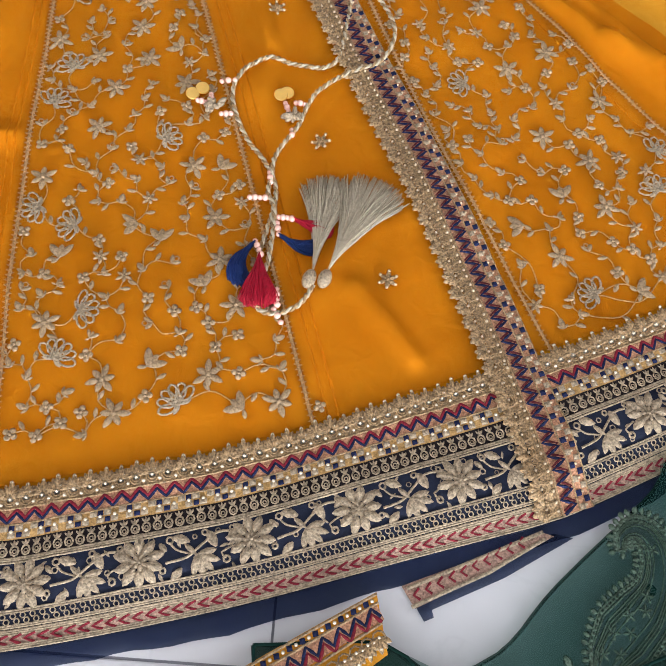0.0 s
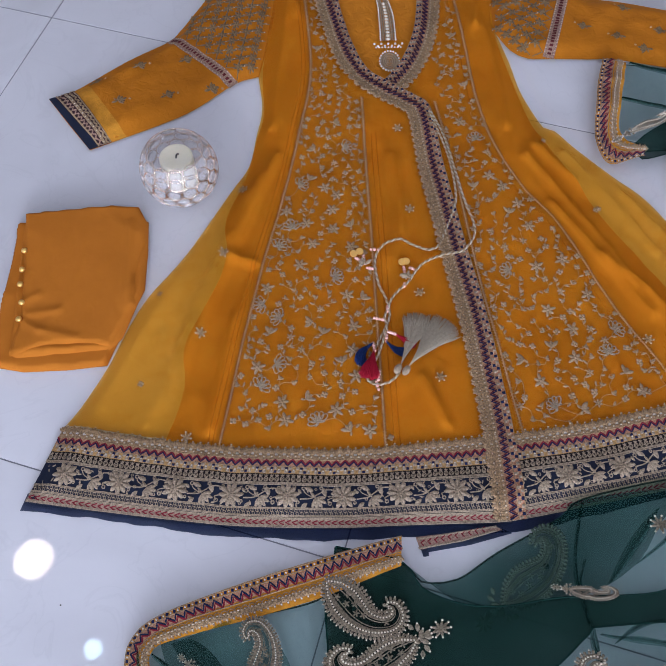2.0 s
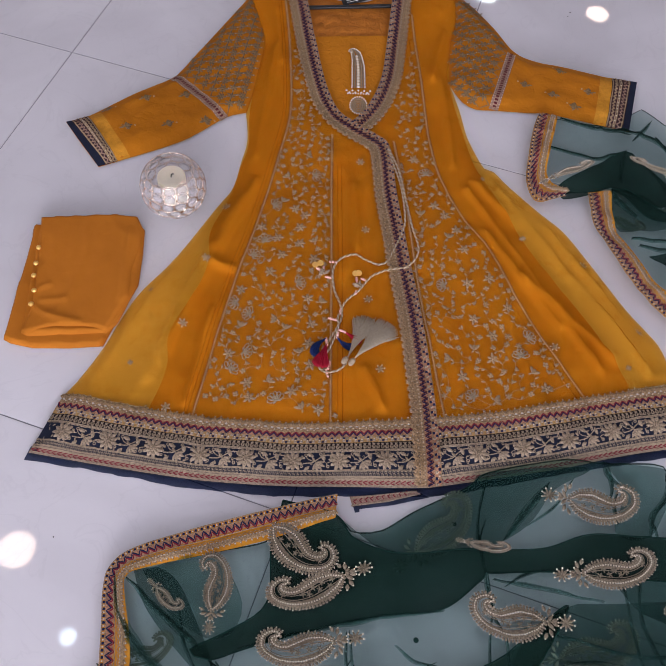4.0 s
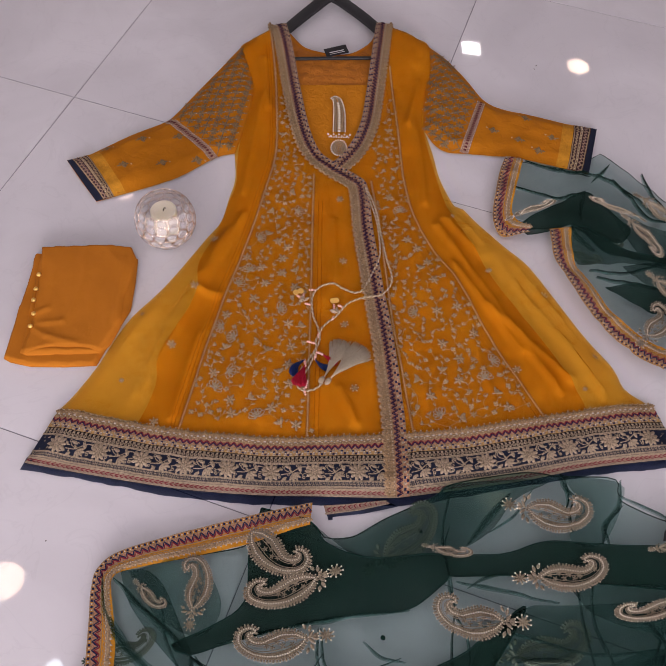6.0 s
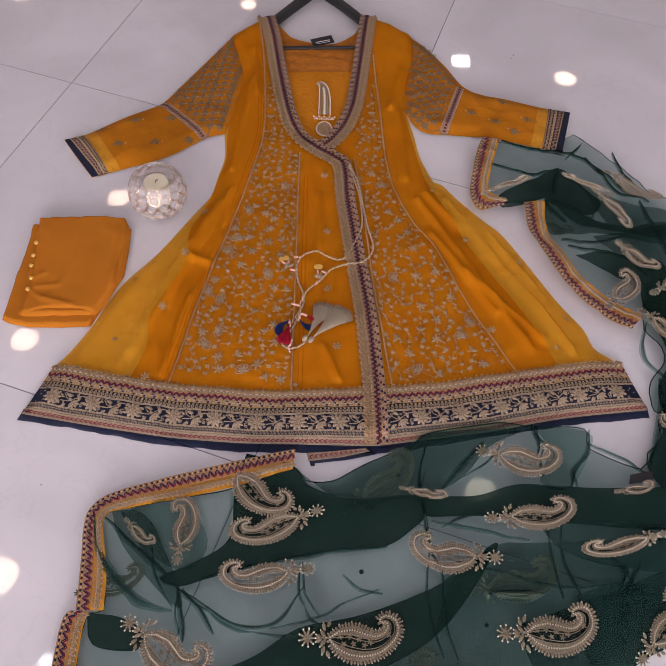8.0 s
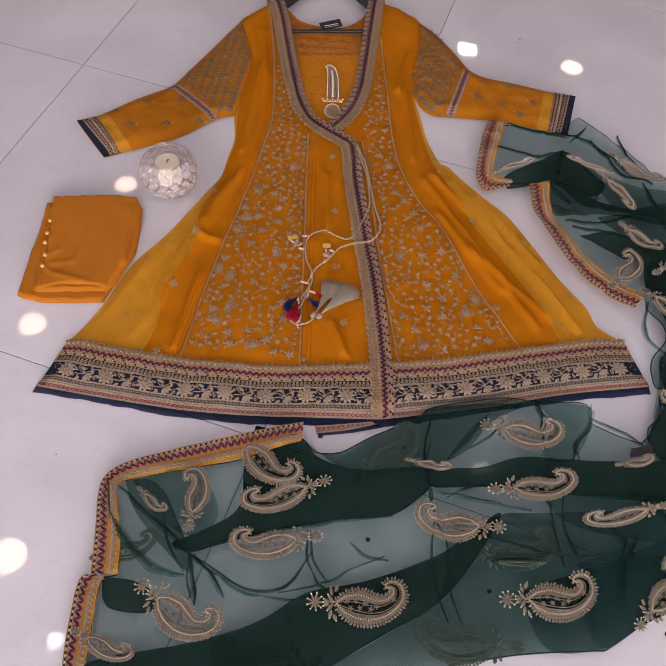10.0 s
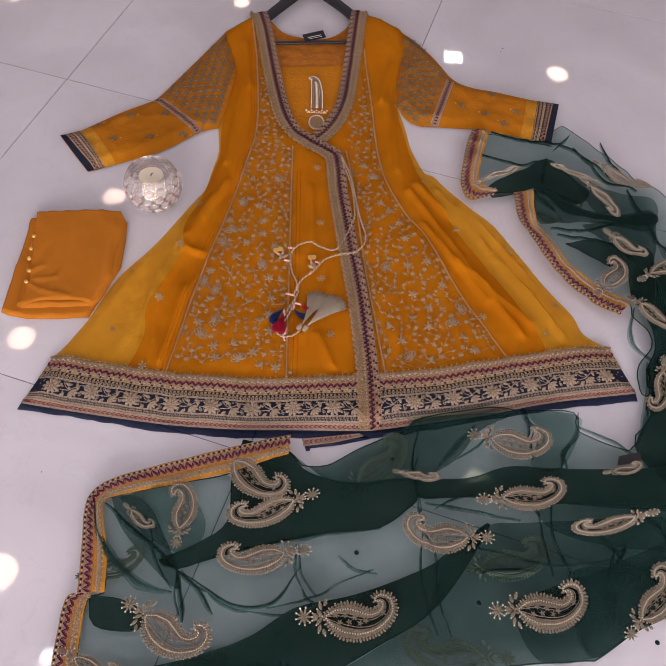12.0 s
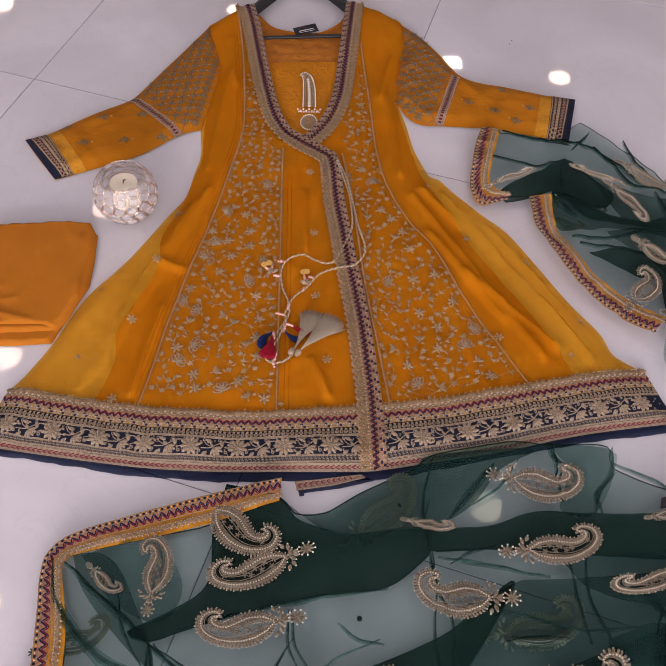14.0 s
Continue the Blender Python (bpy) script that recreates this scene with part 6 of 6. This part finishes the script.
def paisley(x, y, angle, size, mirror, squash, hidden, lift, spray=True):
    lay = lambda p: drape(p) + lift
    thread, pearls = Stitch(lay, 0.0008), Stitch(lay, 0.0012)
    c, s = math.cos(angle), math.sin(angle)

    def put(p):
        p = np.asarray(p, float) - (0.018, 0.004)
        u, v = p[..., 0] * size * (-1 if mirror else 1), p[..., 1] * size * squash
        return np.stack([x + c * u - s * v, y + s * u + c * v], -1)

    line = spline(SPINE, 0.004)
    r = np.interp(along(line) / along(line)[-1], along(np.array(SPINE)) / along(np.array(SPINE))[-1], GIRTH)
    t = np.gradient(line, axis=0)
    t /= np.linalg.norm(t, axis=1)[:, None]
    n = np.stack([-t[:, 1], t[:, 0]], 1)
    rim = lambda f: np.vstack([line + n * (r * f)[:, None], (line - n * (r * f)[:, None])[::-1]])
    for inner, outer_f in ((0.80, 1.0), (0.40, 0.64)):
        lap_a, lap_b = put(rim(inner)), put(rim(outer_f))
        count = len(lap_a)
        thread.add(np.vstack([lap_a, lap_b]), [0.0003] * (2 * count), [(k, (k + 1) % count, count + (k + 1) % count, count + k) for k in range(count)])
    for f, w in ((1.0, 0.0020), (0.90, 0.0015), (0.81, 0.0015), (0.64, 0.0016), (0.55, 0.0013), (0.46, 0.0013), (0.26, 0.0012)):
        q = rim(f)
        thread.thread(put(np.vstack([q, q[:1]])), w * size, 0.0012)
    q = rim(0.725)
    q = np.vstack([q, q[:1]])
    for d in np.arange(0, along(q)[-1], 0.0038):
        pearls.bead(*put(at_length(q, d)), 0.0014 * size, 0.0020)
    q = rim(0.93)
    q = np.vstack([q, q[:1]])
    for d in np.arange(0, along(q)[-1], 0.0034):
        thread.bead(*put(at_length(q, d)), 0.0013 * size, 0.0016, 5)
    # leafy fringe with a pearl on each tip
    q = rim(1.02)
    q = np.vstack([q, q[:1]])
    for d in np.arange(0, along(q)[-1], 0.0046):
        p0, p1 = at_length(q, d), at_length(q, d + 0.002)
        e = (p1 - p0) / (np.linalg.norm(p1 - p0) + 1e-9)
        out = np.array([-e[1], e[0]])
        tip = p0 + out * 0.0056
        a, b = put(p0), put(tip)
        ang = math.atan2(*(b - a)[::-1])
        thread.petal(a[0], a[1], ang, float(np.linalg.norm(b - a)), 0.0042 * size, 0.0016)
        if int(d / 0.0046) % 2 == 0:
            pearls.bead(*b, 0.0010 * size, 0.0014)
    # leaves inside
    for k, (u, v) in enumerate(((-0.010, 0.004), (-0.004, -0.006), (0.004, 0.005), (0.010, -0.005), (0.018, 0.002), (0.026, -0.006), (0.034, -0.002), (0.058, 0.020), (0.060, 0.010))):
        p = put((u, v))
        for da in (0.0, 1.3, 2.6, 3.9, 5.2):
            thread.petal(p[0], p[1], da + k, 0.0048 * size, 0.0022 * size, 0.0014)
    # spray at the foot: leaves and a beaded star
    if spray:
        stem = put(spline([(-0.024, 0.0), (-0.034, 0.001), (-0.046, 0.0)], 0.004))
        thread.thread(stem, 0.0022 * size, 0.0012)
        for u, v, a, l in ((-0.030, 0.0, 2.2, 0.014), (-0.030, 0.0, -2.2, 0.014), (-0.032, 0.010, 1.8, 0.012), (-0.032, -0.010, -1.8, 0.012), (-0.036, 0.0, 2.6, 0.010), (-0.036, 0.0, -2.6, 0.010), (-0.028, 0.016, 1.2, 0.010), (-0.028, -0.016, -1.2, 0.010)):
            a0, b0 = put((u, v)), put((u + l * math.cos(a), v + l * math.sin(a)))
            thread.petal(a0[0], a0[1], math.atan2(*(b0 - a0)[::-1]), float(np.linalg.norm(b0 - a0)), 0.0060 * size, 0.0016)
            pearls.bead(*b0, 0.0013 * size, 0.0018)
        for k in range(9):
            a = 2 * math.pi * k / 9
            a0, b0 = put((-0.057, 0.0)), put((-0.057 + 0.0120 * math.cos(a), 0.0120 * math.sin(a)))
            thread.petal(a0[0], a0[1], math.atan2(*(b0 - a0)[::-1]), float(np.linalg.norm(b0 - a0)), 0.0036 * size, 0.0014)
            pearls.bead(*b0, 0.0015 * size, 0.0018)
    body = thread.make("paisley", M["green_thread" if hidden else "paisley"], dupatta, "paisley veiled by a layer of chiffon" if hidden else "gold thread paisley")
    if not hidden:
        pearls.make("pearl", M["bead"], body, kind="stuff")


M["paisley"] = material("antique_gold_thread", (0.200, 0.158, 0.106), 0.5, 0.15, 0.50, 420, 700, 1.0, crisp=0.09)
TOP = 0.0085
for row in (
    (0.098, -0.330, 0.0, 1.05, False, 1.0, False), (0.400, -0.305, 0.05, 1.05, False, 1.0, False), (0.240, -0.193, 0.0, 1.0, True, 0.9, False), (0.383, -0.017, -0.15, 1.0, False, 0.95, False),
    (0.394, -0.118, 0.10, 1.05, False, 0.75, False), (0.525, -0.164, 0.30, 1.05, True, 0.45, False), (-0.078, -0.104, -0.70, 1.0, False, 0.95, False), (-0.050, -0.163, 0.42, 1.05, True, 0.75, False),
    (-0.192, -0.168, 1.50, 0.76, False, 0.95, False), (-0.060, -0.243, 0.22, 1.0, True, 0.8, False), (0.138, -0.070, 0.70, 1.1, False, 0.85, True), (0.208, -0.091, -0.15, 0.55, False, 0.5, False),
    (-0.185, -0.361, -0.55, 1.0, False, 1.0, False), (-0.285, -0.263, 0.3, 0.75, False, 0.8, True), (-0.258, -0.187, -0.7, 0.45, False, 0.7, False), (-0.060, -0.424, 0.1, 1.15, True, 0.9, True),
    (0.352, -0.231, 0.18, 1.1, False, 0.85, True), (0.246, -0.378, 0.0, 1.15, True, 0.9, True), (0.577, -0.285, 0.8, 1.0, False, 0.8, False), (-0.290, -0.415, -0.4, 0.7, False, 0.7, False),
    (0.570, -0.064, 0.2, 0.5, False, 0.6, False), (0.632, -0.228, 1.2, 1.0, False, 0.8, True),
    
    (0.690, 0.268, -0.8, 0.8, False, 0.8, False), (0.668, 0.105, 1.3, 0.85, True, 0.7, False),
    (0.735, 0.40, 0.6, 0.9, False, 0.7, False),
    (0.700, 0.659, -0.69, 0.95, False, 0.65, False), (0.641, 0.586, 2.20, 0.85, True, 0.6, False), (0.416, 0.649, 0.46, 0.85, False, 0.3, False), (0.585, 0.665, -0.49, 0.85, True, 0.3, False), (0.556, 0.580, -0.70, 0.60, False, 0.8, True), (0.504, 0.528, -0.43, 0.60, False, 0.8, True), (0.668, 0.451, -0.79, 0.70, False, 0.8, False), (0.622, 0.369, 0.84, 0.80, False, 1.0, False),
):
    paisley(*row, 0.0015 if row[6] else TOP, row[:2] != (-0.078, -0.104))
dots = [(0.100, -0.228), (0.36, -0.33), (0.455, -0.345), (-0.02, -0.36), (0.295, -0.30), (0.57, -0.35), (0.16, -0.06)]
for x, y in dots:
    st = Stitch(drape, 0.0010)
    st.bead(x, y, 0.0040, 0.0012, 8)
    st.make("dot", M["green_edge"], dupatta)

tag = thing("garment_tag", 0, 0, 0, "small black cloth tag on the dupatta", "label")
part("tab", sheet(np.array([(0.556, -0.058), (0.562, -0.040), (0.602, -0.030), (0.600, -0.050)]), lambda p: drape(p) + 0.009, 0.01), M["label"], tag)

# ---- trousers ----
trousers = thing("trousers", 0, 0, 0, "folded amber cotton trousers with small gold buttons", "trousers")
TROUSERS = [(-0.591, 0.481), (-0.522, 0.489), (-0.455, 0.496), (-0.414, 0.493), (-0.398, 0.464), (-0.397, 0.426), (-0.404, 0.369), (-0.399, 0.316), (-0.425, 0.247), (-0.471, 0.252), (-0.524, 0.247), (-0.568, 0.231), (-0.568, 0.254), (-0.564, 0.290), (-0.571, 0.343), (-0.580, 0.409), (-0.587, 0.461)]
UNDER_1 = [(-0.591, 0.466), (-0.407, 0.473), (-0.397, 0.469), (-0.392, 0.416), (-0.391, 0.376), (-0.392, 0.338), (-0.412, 0.263), (-0.429, 0.244), (-0.491, 0.238), (-0.560, 0.230), (-0.573, 0.235), (-0.574, 0.254), (-0.580, 0.327), (-0.588, 0.415)]
UNDER_2 = [(-0.606, 0.472), (-0.406, 0.462), (-0.394, 0.422), (-0.391, 0.349), (-0.424, 0.247), (-0.431, 0.223), (-0.488, 0.216), (-0.550, 0.213), (-0.589, 0.220), (-0.603, 0.227), (-0.603, 0.268), (-0.604, 0.336), (-0.602, 0.392), (-0.603, 0.432)]


def corners(points, step=0.008):
    """A loop with straight edges and crisp corners."""
    p = np.array(list(points) + [points[0]], float)
    return np.vstack([a + (b - a) * np.linspace(0, 1, max(2, int(np.linalg.norm(b - a) / step)), endpoint=False)[:, None] for a, b in zip(p, p[1:])])


def folded_layer(loop, base, thick, seed, lines=()):
    ring_line = np.vstack([corners(loop), corners(loop)[:1]])

    def height(p):
        e = smoothstep(edge_distance(p, ring_line) / 0.0035)
        return base + thick * e + e * (0.0016 * ripple(p, 13, seed) + 0.0006 * ripple(p, 40, seed) + 0.0016 * gathers(p, 12, 9, seed)) + creases(p, lines, 0.0055, 0.0026) * e
    return height


for name, loop, base, thick, seed, lines in (("lower_leg", UNDER_2, 0.0015, 0.009, 1.0, ()), ("middle_leg", UNDER_1, 0.009, 0.007, 2.0, [(-0.57, 0.242, -0.45, 0.247)]),
                                             ("upper_leg", TROUSERS, 0.0155, 0.006, 3.0, [(-0.564, 0.318, -0.542, 0.331), (-0.564, 0.289, -0.530, 0.271), (-0.530, 0.271, -0.477, 0.259), (-0.549, 0.297, -0.508, 0.304), (-0.421, 0.460, -0.411, 0.310)])):
    part(name, sheet(corners(loop), folded_layer(loop, base, thick, seed, lines), 0.0045), M["amber"], trousers, "folded trouser leg")
for x, y in ((-0.577, 0.407), (-0.574, 0.373), (-0.572, 0.347), (-0.564, 0.316), (-0.563, 0.288)):
    bm = lathe([(0.0018, 0.0), (0.0042, 0.0012), (0.0048, 0.0032), (0.0036, 0.0054), (0.0012, 0.0064)], 16, x, y, 0.0205)
    part("button", bm, M["coin"], trousers, "domed gold button")

# ---- candle holder ----
HOLD, HIGH = 0.060, 0.057
holder = thing("candle_holder", -0.346, 0.535, 0.0, "round openwork candle holder of champagne wire rings with crystals", "candle holder")
rows = [(-62, 9), (-44, 12), (-27, 15), (-10, 16), (7, 16), (24, 15), (38, 13)]
ring_mesh = tube([(0.0104 * math.cos(a), 0.0104 * math.sin(a), 0.0) for a in np.linspace(0, 2 * math.pi, 20, endpoint=False)], 0.00085, 6, True)
gem_bm = bmesh.new()
bmesh.ops.create_icosphere(gem_bm, subdivisions=2, radius=0.0084, matrix=Matrix.Diagonal((1, 1, 0.26, 1)))
ring_first = part("ring", ring_mesh, M["wire"], holder)
gem_first = part("crystal", gem_bm, M["glass"], ring_first, "clear faceted crystal", smooth=False)
started = False
for r, (lat, count) in enumerate(rows):
    for k in range(count):
        lon = 2 * math.pi * (k + 0.5 * (r % 2)) / count
        la = radians(lat)
        d = Vector((math.cos(la) * math.cos(lon), math.cos(la) * math.sin(lon), math.sin(la)))
        ring = ring_first if not started else ring_first.copy()
        gem = gem_first if not started else gem_first.copy()
        if started:
            scene.collection.objects.link(ring)
            scene.collection.objects.link(gem)
        started = True
        fit = 2 * math.pi * math.cos(la) * HOLD / count / 0.0212
        ring.parent, gem.parent = holder, ring
        m = Matrix.Translation(d * (HOLD - 0.001) + Vector((0, 0, HIGH + 0.002))) @ d.to_track_quat("Z", "Y").to_matrix().to_4x4() @ Matrix.Diagonal((fit, 1.0, 1.0, 1))
        ring.matrix_basis = m
for lat, rad in ((-72, 0.0009), (44, 0.0011)):
    la = radians(lat)
    part("hoop", tube([(HOLD * math.cos(la) * math.cos(a), HOLD * math.cos(la) * math.sin(a), HIGH + 0.002 + HOLD * math.sin(la)) for a in np.linspace(0, 2 * math.pi, 36, endpoint=False)], rad, 6, True), M["wire"], holder)
part("foot", lathe([(0.018, 0.0), (0.019, 0.002), (0.017, 0.004), (0.010, 0.006)], 28), M["wire"], holder)
part("cup", lathe([(0.024, 0.012), (0.027, 0.014), (0.0275, 0.030), (0.0270, 0.031), (0.004, 0.0305)], 28), M["glass"], holder, "clear glass cup")

candle = thing("candle", -0.346, 0.535, 0.0, "unlit ivory pillar candle with a burnt wick", "candle")
part("wax", lathe([(0.0245, 0.032), (0.0260, 0.034), (0.0260, 0.083), (0.0252, 0.0865), (0.0225, 0.0870), (0.0120, 0.0845), (0.0030, 0.0835)], 32), M["wax"], candle)
wick = [(0.0, 0.0, 0.083), (0.0004, 0.0, 0.087), (0.0015, 0.0010, 0.090), (0.0035, 0.0012, 0.0915), (0.0055, 0.0008, 0.091)]
part("wick", tube(wick, 0.0011, 6), M["speck"], candle, "burnt wick")

# ---- specks on the floor ----
for x, y, size in ((-0.445, -0.104, 0.0012), (0.477, 1.154, 0.0020), (0.470, 1.140, 0.0016), (0.33, 1.42, 0.0010)):
    bm = lathe([(size, 0.0), (size * 0.8, 0.0006), (size * 0.3, 0.0009)], 8, x, y, 0.0)
    tagged(part("crumb", bm, M["speck"]), "tiny dark crumb lying on the floor tile", "crumb", "crumbs on the floor")
